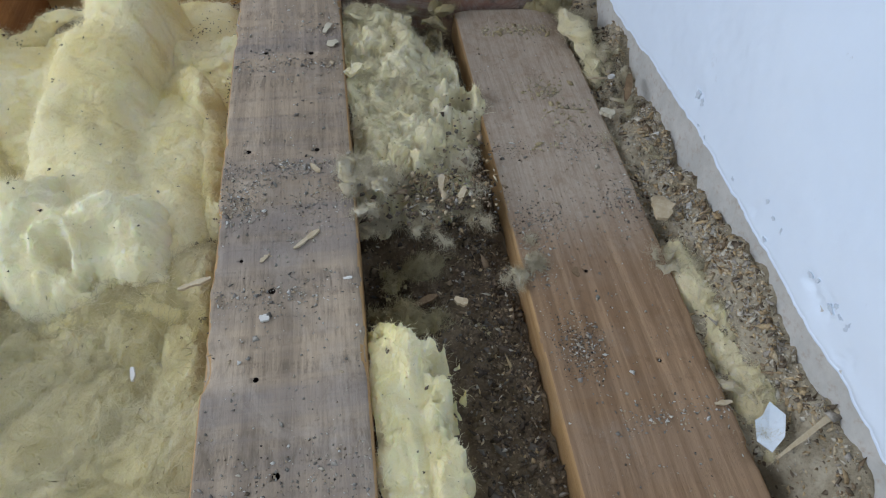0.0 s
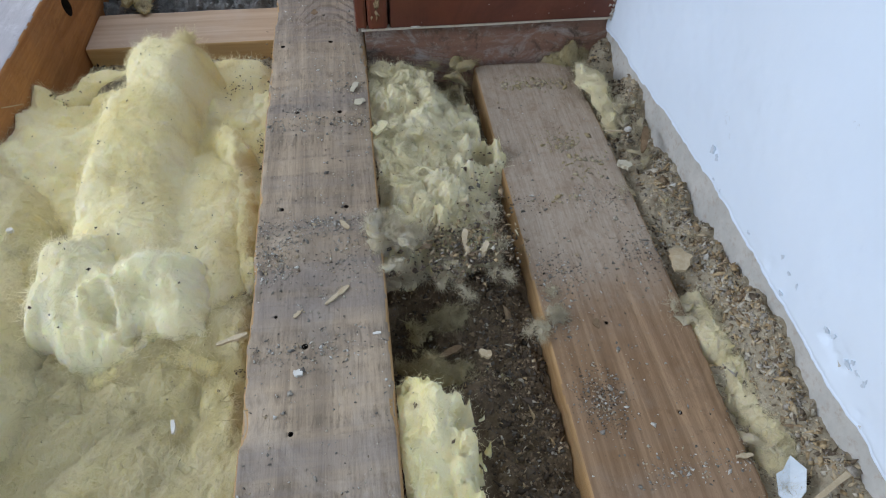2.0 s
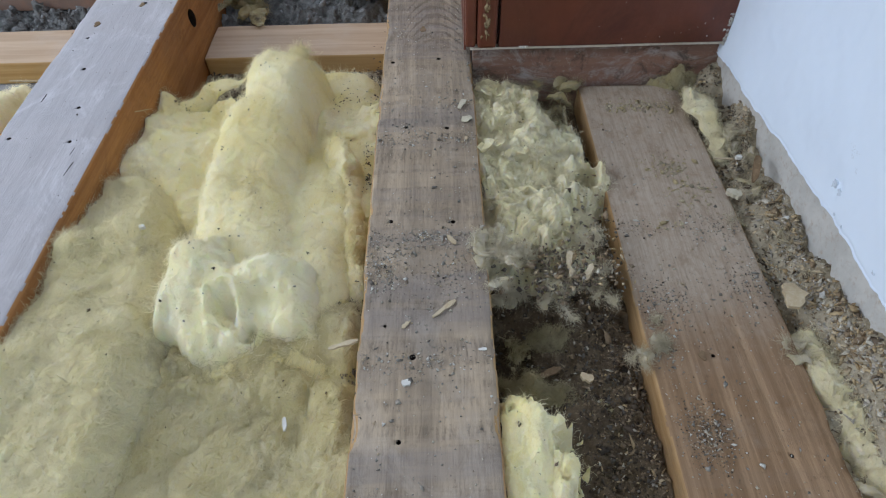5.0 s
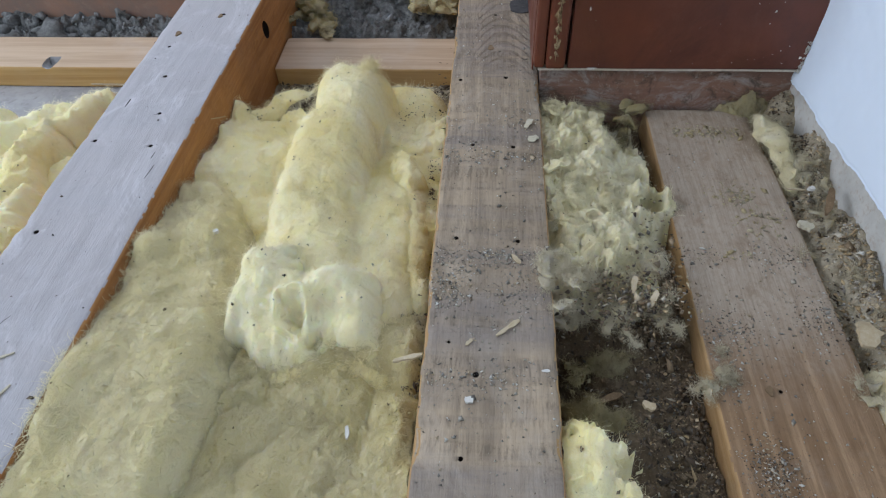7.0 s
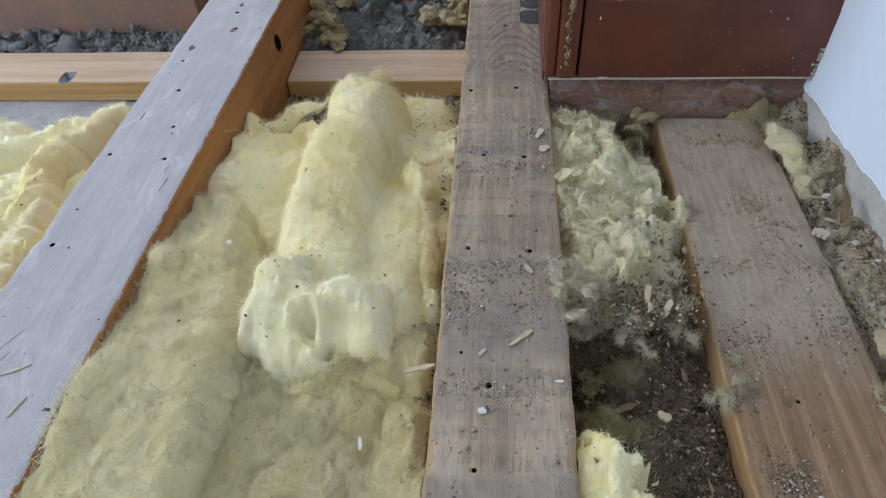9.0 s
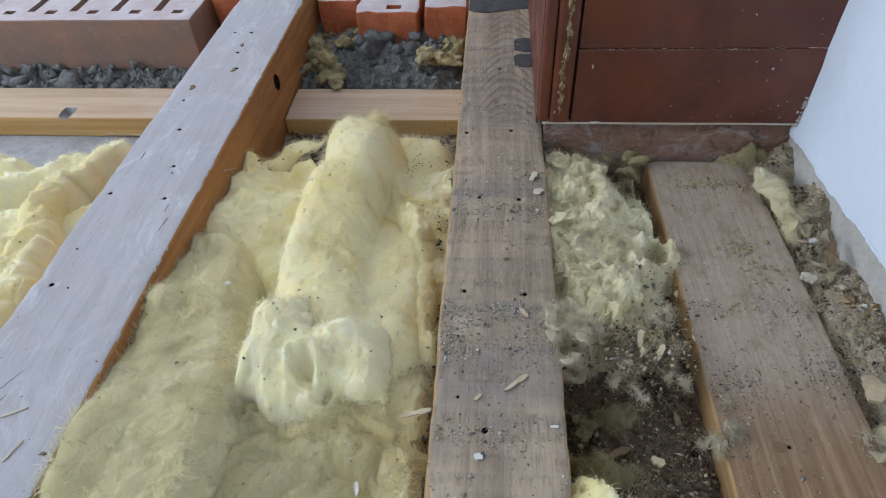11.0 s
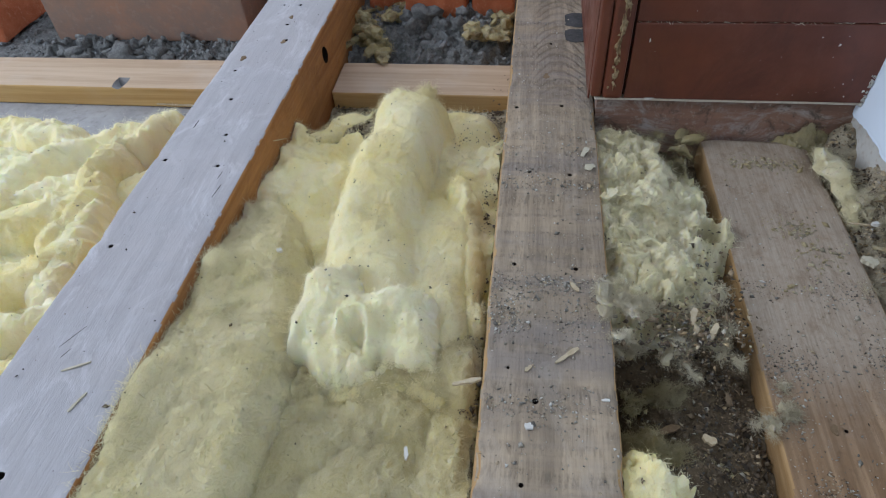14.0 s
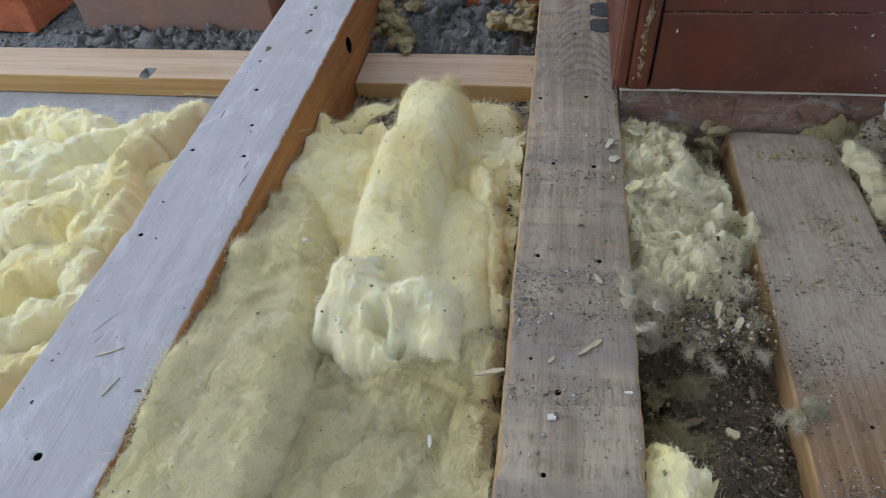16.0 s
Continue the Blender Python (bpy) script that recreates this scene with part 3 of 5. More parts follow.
# ---- setting ----
def structure(name, x0, x1, y0, y1, z0, z1, material, label, category="wall"):
    return tagged(part(name, box_bm(x0, x1, y0, y1, z0, z1), material), label, category, kind="structure")


structure("floor", -2.6, 0.6, -2.6, 1.9, -0.2, -0.126, SLAB, "bare grey concrete sub-floor under the joists", "floor")
structure("ceiling", -2.6, 0.6, -2.6, 1.9, 2.4, 2.5, ROOM, "plain white ceiling of the room", "ceiling")
structure("wall_rear", -2.6, 0.6, -2.6, -2.5, -0.126, 2.4, ROOM, "plain white plastered wall")
for nm, y0, y1, z0, z1 in (("wall_west", -2.5, -1.1, -0.126, 2.4), ("wall_west", 0.9, 1.9, -0.126, 2.4), ("wall_west", -1.1, 0.9, -0.126, 0.6), ("wall_west", -1.1, 0.9, 2.1, 2.4)):
    structure(nm, -2.6, -2.4, y0, y1, z0, z1, ROOM, "plain white plastered wall beside a window opening")
for nm, x0, x1, z0, z1 in (("wall_north", -2.4, -1.4, -0.126, 2.4), ("wall_north", -0.1, 0.6, -0.126, 2.4), ("wall_north", -1.4, -0.1, -0.126, 0.8), ("wall_north", -1.4, -0.1, 2.1, 2.4)):
    structure(nm, x0, x1, 1.74, 1.9, z0, z1, ROOM, "plain white plastered wall beside a window opening")
structure("wall_east_core", 0.402, 0.6, -2.5, 1.74, -0.126, 2.4, PLASTER, "masonry core of the white wall")

WALL_X = 0.383


def wall_layer(name, x, low, rag, material, label, seed, y0=-0.6, y1=0.46, top=1.0, dents=(), drop=0.0):
    """A sheet of plaster with a ragged lower edge and a wavy face."""
    ys = np.arange(y0, y1, 0.003)
    prof = low - drop * np.clip((ys - 0.1) / 0.2, 0, 1) + rag * fbm(np.stack([ys / 0.018, ys * 0, ys * 0], -1), 4, seed, 0.65)
    k = np.concatenate([[0.0, 0.0], np.linspace(0.0005, 0.12, 46), np.linspace(0.13, top, 24)])
    z = prof[:, None] + k[None] * (top - prof[:, None]) / top
    xx = np.full_like(z, x)
    p = np.stack([xx, np.broadcast_to(ys[:, None], z.shape), z], -1)
    p[..., 0] += 0.0012 * fbm(p / 0.06, 3, seed + 3) + 0.0003 * fbm(p / 0.008, 2, seed + 4)
    p[:, 2, 0] += 0.0012
    p[..., 0] -= 0.010 * np.clip((p[..., 1] - 0.2) / 0.18, 0, 1)
    p[:, 0, 0] = x + 0.019
    for (dy, dz, r, depth) in dents:
        q = ((p[..., 1] - dy) ** 2 + ((p[..., 2] - dz) * 0.6) ** 2) / (r * r)
        p[..., 0] += depth * np.exp(-q ** 2) * (0.6 + 0.8 * fbm(p / 0.006, 2, seed + 8))
    me = mesh_from(name, p.reshape(-1, 3), [grid_faces(*z.shape)[:, ::-1]])
    return tagged(link(name, me, material), label, "wall", kind="structure")


PAINTED_WALL = wall_layer("wall_east", WALL_X, 0.009, 0.0016, WALL_PAINT, "white painted plaster wall with a ragged chipped lower edge", 5, top=2.4, drop=0.009,
           dents=((-0.049, 0.034, 0.006, 0.0022), (-0.066, 0.029, 0.008, 0.0026), (0.135, 0.03, 0.006, 0.002), (0.02, 0.022, 0.005, 0.0018), (0.0, 0.018, 0.004, 0.0015), (-0.1, 0.02, 0.006, 0.002)))
wall_layer("trim_plaster", WALL_X + 0.003, -0.05, 0.008, PLASTER, "bare grey plaster strip below the painted wall", 12, top=0.06)
structure("wall_east", 0.384, 0.4, -2.5, -0.6, -0.03, 2.4, WALL_PAINT, "white painted plaster wall")
structure("wall_east", 0.384, 0.4, 0.46, 1.74, -0.03, 2.4, WALL_PAINT, "white painted plaster wall")



def paint_chip(y, z, w, h, seed):
    """A shallow spot where the paint has come off; its edge stands up a little."""
    bm = bmesh.new()
    q = np.array([[WALL_X, y, z]])
    x = WALL_X + float((0.0012 * fbm(q / 0.06, 3, 8) + 0.0003 * fbm(q / 0.008, 2, 9))[0]) - 0.010 * min(1, max(0, (y - 0.2) / 0.18))
    ring = []
    for i in range(14):
        a = 2 * math.pi * i / 14
        k = 0.8 + 0.9 * noise.noise(Vector((math.cos(a) * 2.2 + seed, math.sin(a) * 2.2, seed * 0.7)))
        ring.append(bm.verts.new((x - 0.0004, y + math.cos(a) * w * k, z + math.sin(a) * h * k)))
    bm.faces.new(ring)
    ext = bmesh.ops.extrude_face_region(bm, geom=list(bm.faces))
    bmesh.ops.translate(bm, vec=(0.003, 0, 0), verts=[g for g in ext["geom"] if isinstance(g, bmesh.types.BMVert)])
    bmesh.ops.recalc_face_normals(bm, faces=bm.faces)
    return part("paint_chip", bm, CHIPPED, PAINTED_WALL, "grey spot where the paint is chipped")


SPOTS = [(0.139, 0.031, 0.003, 0.0045), (0.129, 0.03, 0.0028, 0.0035), (0.016, 0.036, 0.002, 0.0022), (0.004, 0.032, 0.0022, 0.0018), (-0.008, 0.033, 0.0018, 0.0022), (-0.001, 0.015, 0.0028, 0.0018), (-0.045, 0.035, 0.0032, 0.002), (-0.052, 0.037, 0.0018, 0.0025), (-0.071, 0.034, 0.0036, 0.0024), (-0.072, 0.039, 0.0022, 0.0022), (-0.079, 0.037, 0.003, 0.0018), (-0.086, 0.038, 0.0016, 0.0045), (0.121, 0.013, 0.002, 0.0014), (0.056, 0.017, 0.0022, 0.0014), (0.107, 0.013, 0.0014, 0.0018)]
for i, (cy, cz, cw, ch) in enumerate(SPOTS):
    paint_chip(cy, cz, cw, ch, i + 1)

# ---- timbers ----
J2_HOLES = [(0.02, 0.137, 0.0016), (0.073, 0.135, 0.0016), (0.041, 0.003, 0.0019), (0.012, 0.382, 0.0018), (0.063, 0.386, 0.0018), (0.03, 0.265, 0.0016), (0.07, 0.263, 0.0018), (0.046, -0.119, 0.0018), (0.02, 0.03, 0.001), (0.05, 0.53, 0.0016), (0.033, -0.06, 0.0014)]
GREY_JOIST = joist("floor_joist", "grey weathered wooden floor joist strewn with grit", 0.0, 0.10, -0.9, 0.80, -0.125, 0.0, JOIST_GREY, SIDE_TAN, J2_HOLES, 3, 0.0016)
J1_HOLES = [(-0.333, 0.383, 0.0019), (-0.363, 0.262, 0.0018), (-0.358, 0.131, 0.0019), (-0.30, 0.255, 0.0017), (-0.309, 0.531, 0.0022), (-0.312, 0.311, 0.0017), (-0.322, 0.578, 0.002), (-0.324, -0.09, 0.0026), (-0.353, 0.45, 0.0016), (-0.32, 0.64, 0.0018), (-0.345, 0.64, 0.0014)]
WHITE_JOIST = joist("floor_joist", "whitish planed wooden floor joist with orange sides", -0.378, -0.268, -0.9, 0.95, -0.125, 0.0, JOIST_WHITISH, SIDE_ORANGE, J1_HOLES, 7, 0.0007, side_cut=(-0.268, 0.558, -0.036))
BROWN_JOIST = joist("floor_joist", "brown wooden floor joist, dusty, beside the white wall", 0.221, 0.337, -0.9, 0.378, -0.125, -0.035, JOIST_BROWN, SIDE_TAN, [(0.27, 0.02, 0.0012), (0.30, -0.06, 0.0012)], 11, 0.002)


def knot(parent, x, y, r, seed, top=0.0):
    bm = bmesh.new()
    ring = [bm.verts.new((x + math.cos(a) * r * (0.8 + 0.3 * math.sin(3 * a + seed)), y + math.sin(a) * r * 1.5, top + 0.0007)) for a in [2 * math.pi * i / 18 for i in range(18)]]
    bm.faces.new(ring)
    ext = bmesh.ops.extrude_face_region(bm, geom=list(bm.faces))
    bmesh.ops.translate(bm, vec=(0, 0, -0.004), verts=[g for g in ext["geom"] if isinstance(g, bmesh.types.BMVert)])
    bmesh.ops.recalc_face_normals(bm, faces=bm.faces)
    return part("knot", bm, CHIP_BROWN, parent, "small brown wood knot")


for kx, ky, kr, ks in ((-0.353, 0.481, 0.004, 1), (-0.312, 0.527, 0.0035, 2), (-0.322, 0.60, 0.003, 4)):
    knot(WHITE_JOIST, kx, ky, kr, ks)
knot(GREY_JOIST, 0.045, 0.45, 0.004, 3)
knot(BROWN_JOIST, 0.262, 0.02, 0.003, 5, -0.035)


def cross_beam(x0, x1, knot=None, seed=0):
    ob = thing("cross_beam", "pale pine cross batten between the floor joists", "beam", "cross battens")
    bm = box_bm(x0, x1, 0.549, 0.636, -0.125, -0.091, 0.003, 6, seed, 0.0009)
    bm.normal_update()
    for f in bm.faces:
        f.material_index = 0 if f.normal.z > 0.5 else 1
    body = part("batten", bm, [BEAM_TOP, BEAM_FRONT, SLAB], ob)
    if knot:
        bmc = rod_bm(0, 0, -0.03, 0.03, 0.011, 18)
        bmesh.ops.transform(bmc, matrix=Matrix.Translation((knot, 0.548, -0.082)) @ Matrix.Rotation(radians(62), 4, "X"), verts=bmc.verts)
        cut(body, [bmc])
    return ob


cross_beam(-1.25, -0.379, -0.612, 2)
cross_beam(-0.267, -0.001, None, 9)

# ---- the brown casing ----
casing = thing("door_casing", "red-brown painted wooden door casing with worn moulded edge", "door casing")
part("lower_board", box_bm(0.128, 0.374, 0.377, 0.395, 0.018, 0.1045, 0.0015, 3, 1, 0.0006), BROWN_PAINT, casing)
part("upper_board", box_bm(0.128, 0.374, 0.3775, 0.395, 0.1055, 0.9, 0.0015, 3, 2, 0.0006), BROWN_PAINT, casing)
part("moulding", box_bm(0.1045, 0.1255, 0.3735, 0.395, 0.0185, 0.9, 0.004), BROWN_PAINT, casing)
part("corner_bead", box_bm(0.092, 0.1035, 0.3765, 0.395, 0.0185, 0.9, 0.003), BROWN_PAINT, casing)
# near-black brown sheet that shows in the gaps between boards and moulding
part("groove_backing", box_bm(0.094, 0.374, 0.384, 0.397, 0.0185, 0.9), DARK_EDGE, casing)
part("side_board", box_bm(0.0915, 0.0935, 0.3965, 0.80, 0.004, 0.9, 0.0008, 3, 5, 0.0004), BROWN_PAINT, casing)
part("bottom_strip", box_bm(0.097, 0.374, 0.3785, 0.40, 0.0145, 0.0172, 0.0006, 4, 3, 0.0007), PALE_STRIP, casing, "pale strip of old filler")
part("core", box_bm(0.0945, 0.374, 0.398, 0.80, 0.018, 0.9), BROWN_PAINT, casing)
rng = np.random.default_rng(4)
zz = rng.uniform(0.03, 0.22, 260)
wear_pts = np.stack([0.114 + 0.0022 * vnoise(np.stack([zz / 0.02, zz * 0, zz * 0], -1), 3) + rng.normal(0, 0.0014, 260), np.full(260, 0.3735), zz], 1)
wv, wf = grit_arrays(wear_pts, 0.0022, 8, (0.8, 0.25, 1.6), 0.8, 0.2)
tagged(link("worn_patch", mesh_from("worn_patch", wv, wf, False), BARE_EDGE, casing, "paint worn to bare wood"), kind="stuff")
specks = np.array([(0.324, 0.3768, 0.07), (0.33, 0.3768, 0.033), (0.338, 0.3768, 0.036), (0.322, 0.3768, 0.03), (0.315, 0.3768, 0.03), (0.30, 0.3768, 0.026), (0.285, 0.3768, 0.027), (0.26, 0.3768, 0.025), (0.345, 0.3768, 0.04), (0.352, 0.3768, 0.045), (0.36, 0.3768, 0.12), (0.355, 0.3768, 0.135), (0.24, 0.3768, 0.106), (0.2, 0.3768, 0.1055), (0.19, 0.3768, 0.1055)])
specks = np.vstack([specks, np.stack([rng.uniform(0.13, 0.37, 22), np.full(22, 0.377), rng.uniform(0.02, 0.2, 22)], 1)])
sv, sf = grit_arrays(specks, 0.0007, 3, (1.0, 0.3, 1.0), 0.6, 0.5)
tagged(link("paint_specks", mesh_from("paint_specks", sv, sf, False), WHITE_BIT, casing, "white paint spots"), kind="stuff")
for px, pz in ((0.144, 0.085), (0.326, 0.083)):
    dv, df = grit_arrays(np.array([(px, 0.3768, pz - 0.001)]), 0.0022, int(px * 1000), (0.8, 0.4, 1.2), 0.1, 0.1)
    link("paint_spot", mesh_from("paint_spot", dv, df), WHITE_BIT, casing, "white paint spot")
jp = np.stack([rng.uniform(0.13, 0.37, 46), np.full(46, 0.3776), 0.1052 + rng.normal(0, 0.0002, 46)], 1)
jv, jf = grit_arrays(jp, 0.0016, 5, (2.4, 0.15, 0.16), 0.7, 0.04)
tagged(link("joint_filler", mesh_from("joint_filler", jv, jf, False), PALE_STRIP, casing, "pale flaking filler in the joint"), kind="stuff")
cp = np.stack([0.371 + rng.normal(0, 0.0012, 90), np.full(90, 0.3762), rng.uniform(0.012, 0.05, 90)], 1)
cv, cf = grit_arrays(cp, 0.0011, 9, (0.8, 0.4, 1.3), 0.6, 0.4)
tagged(link("paint_smears", mesh_from("paint_smears", cv, cf, False), WHITE_BIT, casing, "white wall paint smeared on the edge"), kind="stuff")
tagged(part("fascia_board", box_bm(0.1005, 0.381, 0.386, 0.40, -0.125, 0.0142, 0.001, 4, 6, 0.0008), FASCIA), "dull pinkish-brown board below the casing", "board")

# ---- bricks behind the battens ----
block = thing("hollow_brick", "dusty perforated hollow clay block bedded on mortar rubble", "brick", "bricks behind the joists")
bm = box_bm(-0.815, -0.452, 0.72, 0.93, -0.104, -0.015, 0.003, 7, 4, 0.0008)
bm.normal_update()
for f in bm.faces:
    f.material_index = 1 if f.normal.z > 0.5 else 0
body = part("brick_body", bm, [BRICK_DUSTY, BRICK_TOP_LIT], block)
slots = []
for i in range(5):
    x = -0.776 + 0.0735 * i
    for yy in (0.75, 0.83, 0.905):
        slots.append(box_bm(x - 0.009, x + 0.009, yy - 0.007, yy + 0.007, -0.09, 0.0))
    if i < 4:
        for yy in (0.765, 0.845):
            slots.append(box_bm(x + 0.0295, x + 0.0435, yy - 0.012, yy + 0.045, -0.09, 0.0))
cut(body, [merge_bm(slots)])


def broken_brick(x0, x1, y0, y1, z0, z1, seed, hole=None, turn=0.0):
    ob = thing("broken_brick", "broken orange hollow brick standing in grey mortar", "brick", "bricks behind the joists")
    bm = box_bm(x0, x1, y0, y1, z0, z1, 0.004, 5, seed, 0.0035)
    bm.normal_update()
    for f in bm.faces:
        f.material_index = 1 if f.normal.z > 0.6 else 0
    b = part("brick_body", bm, [BRICK_ORANGE, BRICK_TOP_LIT], ob)
    if hole:
        cut(b, [box_bm(hole[0] - 0.012, hole[0] + 0.012, hole[1] - 0.007, hole[1] + 0.007, z1 - 0.05, z1 + 0.02)])
    return ob


broken_brick(-0.186, -0.084, 0.757, 0.87, -0.11, -0.021, 3, (-0.125, 0.775))
broken_brick(-0.074, -0.006, 0.762, 0.87, -0.11, -0.016, 8)
broken_brick(-0.257, -0.19, 0.80, 0.93, -0.11, -0.02, 14)
broken_brick(-0.442, -0.385, 0.80, 0.95, -0.11, 0.0, 21)
broken_brick(-1.08, -0.93, 0.73, 0.86, -0.115, -0.03, 27)


# ---- ground fill between the timbers ----
def mound(name, label, x0, x1, y0, y1, height, material, category, step=0.003):
    xs, ys = np.arange(x0, x1 + step, step), np.arange(y0, y1 + step, step)
    gx, gy = np.meshgrid(xs, ys, indexing="ij")
    z = height(gx, gy)
    me = mesh_from(name, np.stack([gx, gy, z], -1).reshape(-1, 3), [grid_faces(*z.shape)])
    return tagged(link(name, me, material), label, category, kind="stuff")


def p3(x, y, s):
    return np.stack([x / s, y / s, np.zeros_like(x)], -1)


def bump(x, y, cx, cy, rx, ry):
    return np.exp(-((x - cx) / rx) ** 2 - ((y - cy) / ry) ** 2)


def step01(v, a, b):
    t = np.clip((v - a) / (b - a), 0, 1)
    return t * t * (3 - 2 * t)


def crag(x, y, size, seed):
    """Crumbly broken relief: rounded crumbs with sharp gaps."""
    return 1 - 1.7 * np.abs(fbm(p3(x, y, size), 3, seed, 0.55))


def strands(x, y, size, seed, along=0.35):
    """Wisps that flow and curl: ridges bent by a slow drift."""
    q = p3(x, y, size * 3.2)
    dx, dy = fbm(q, 2, seed + 1), fbm(q, 2, seed + 2)
    u, v = x / size + 2.6 * dx, y / size * along + 1.6 * dy
    return 1 - 2 * np.abs(fbm(np.stack([u, v, np.zeros_like(x)], -1), 2, seed))


def dome(x, y, cx, cy, rx, ry, low, top, power=2.4):
    d = np.abs((x - cx) / rx) ** power + np.abs((y - cy) / ry) ** power
    return np.where(d < 1, low + (top - low) * np.sqrt(np.clip(1 - d, 0, 1)), low - 0.02 * np.clip(d - 1, 0, 2))


def ridge(x, y, path, r, low, top):
    """A rounded ridge along a polyline of (x, y)."""
    best = np.full_like(x, 9.0)
    for (ax, ay), (bx, by) in zip(path[:-1], path[1:]):
        t = np.clip(((x - ax) * (bx - ax) + (y - ay) * (by - ay)) / ((bx - ax) ** 2 + (by - ay) ** 2), 0, 1)
        best = np.minimum(best, np.hypot(x - ax - t * (bx - ax), y - ay - t * (by - ay)))
    d = (best / r) ** 2.2
    return np.where(d < 1, low + (top - low) * np.sqrt(np.clip(1 - d, 0, 1)), low - 0.02 * np.clip(d - 1, 0, 2))


def puffs(x, y, size, seed):
    """Rounded puffs with sharp creases between them."""
    q = p3(x, y, size)
    q = q + 0.35 * np.stack([fbm(q, 2, seed + 1), fbm(q, 2, seed + 2), np.zeros_like(x)], -1)
    return 2.2 * np.sqrt(np.abs(fbm(q, 2, seed)) + 0.01) - 1


def soft_max(fields, k=0.006):
    m = np.max(fields, axis=0)
    return m + k * np.log(sum(np.exp((f - m) / k) for f in fields)) - 0.0


def mortar_h(x, y):
    ridge = np.clip(1 - np.abs(y - 0.70) / 0.055, 0, 1) * step01(-x, 0.44, 0.47) * step01(x, -0.86, -0.82)
    return -0.121 + ridge * (0.016 + 0.012 * crag(x, y, 0.022, 2)) + 0.004 * crag(x, y, 0.010, 4) * (0.3 + ridge) + 0.002 * fbm(p3(x, y, 0.004), 2, 5)


def mortar_mid_h(x, y):
    z = -0.110 + 0.034 * np.clip((y - 0.64) / 0.14, 0, 1) + 0.010 * crag(x, y, 0.05, 6) + 0.007 * crag(x, y, 0.018, 7) + 0.002 * fbm(p3(x, y, 0.005), 2, 8)
    return z + 0.012 * bump(x, y, -0.13, 0.665, 0.05, 0.012) + 0.014 * bump(x, y, -0.06, 0.73, 0.03, 0.025)


mound("mortar_bed", "crumbled grey mortar bed under the hollow block", -1.25, -0.379, 0.637, 0.95, mortar_h, MORTAR, "mortar", 0.002)
mound("mortar_bed", "grey mortar rubble mixed with soiled wool", -0.267, -0.001, 0.637, 0.95, mortar_mid_h, MORTAR, "mortar", 0.002)


def soil_h(x, y):
    z = -0.064 + 0.006 * fbm(p3(x, y, 0.03), 3, 21) + 0.0035 * fbm(p3(x, y, 0.008), 3, 22)
    z = z - 0.03 * bump(x, y, 0.112, 0.03, 0.022, 0.03) + 0.004 * bump(x, y, 0.205, -0.02, 0.025, 0.2) + 0.012 * bump(x, y, 0.16, 0.085, 0.05, 0.03)
    return z + 0.018 * bump(x, y, 0.15, -0.012, 0.03, 0.016)


mound("soil", "dark crumbly soil between the joists", 0.1005, 0.2205, -0.5, 0.385, soil_h, SOIL, "soil", 0.002)


GAP_Y = [-0.6, -0.08, -0.03, 0.05, 0.09, 0.17, 0.245, 0.285, 0.39]
GAP_Z = [-0.014, -0.014, -0.012, -0.021, -0.027, -0.034, -0.034, -0.016, -0.012]


def gap_h(x, y):
    edge = np.interp(y, GAP_Y, GAP_Z)
    z = -0.048 + (edge + 0.048) * step01(x, 0.342, 0.378 - 0.010 * np.clip((y - 0.2) / 0.18, 0, 1)) + 0.007 * fbm(p3(x, y, 0.03), 3, 31) + 0.0018 * puffs(x, y, 0.012, 34) + 0.002 * fbm(p3(x, y, 0.006), 3, 32)
    z = z + 0.014 * bump(x, y, 0.358, 0.165, 0.018, 0.045)
    for cx, cy, r, d in ((0.361, 0.347, 0.010, 0.05), (0.347, 0.025, 0.010, 0.03), (0.346, -0.15, 0.010, 0.04), (0.372, 0.335, 0.009, 0.035), (0.37, 0.225, 0.010, 0.03), (0.345, 0.055, 0.008, 0.02)):
        z = z - d * bump(x, y, cx, cy, r, r * 1.4)
    return z


mound("gap_dirt", "tan dust and dirt along the wall", 0.3375, 0.402, -0.6, 0.386, gap_h, GAP_DIRT, "dirt", 0.002)
mound("bay_dirt", "grey dirt at the end of the joist bay", -0.267, -0.001, -0.6, 0.549, lambda x, y: -0.118 + 0.004 * fbm(p3(x, y, 0.02), 3, 41) + 0.002 * fbm(p3(x, y, 0.006), 2, 42), GAP_DIRT, "dirt")

# ---- mineral wool ----
SURF = []
def fold(x, y, seed, size=0.035):
    """Soft folds with sharper creases between them."""
    q = p3(x, y, size)
    q = q + 0.5 * np.stack([fbm(q, 2, seed + 1), fbm(q, 2, seed + 2), np.zeros_like(x)], -1)
    return 1 - np.abs(fbm(q, 2, seed)) * 2


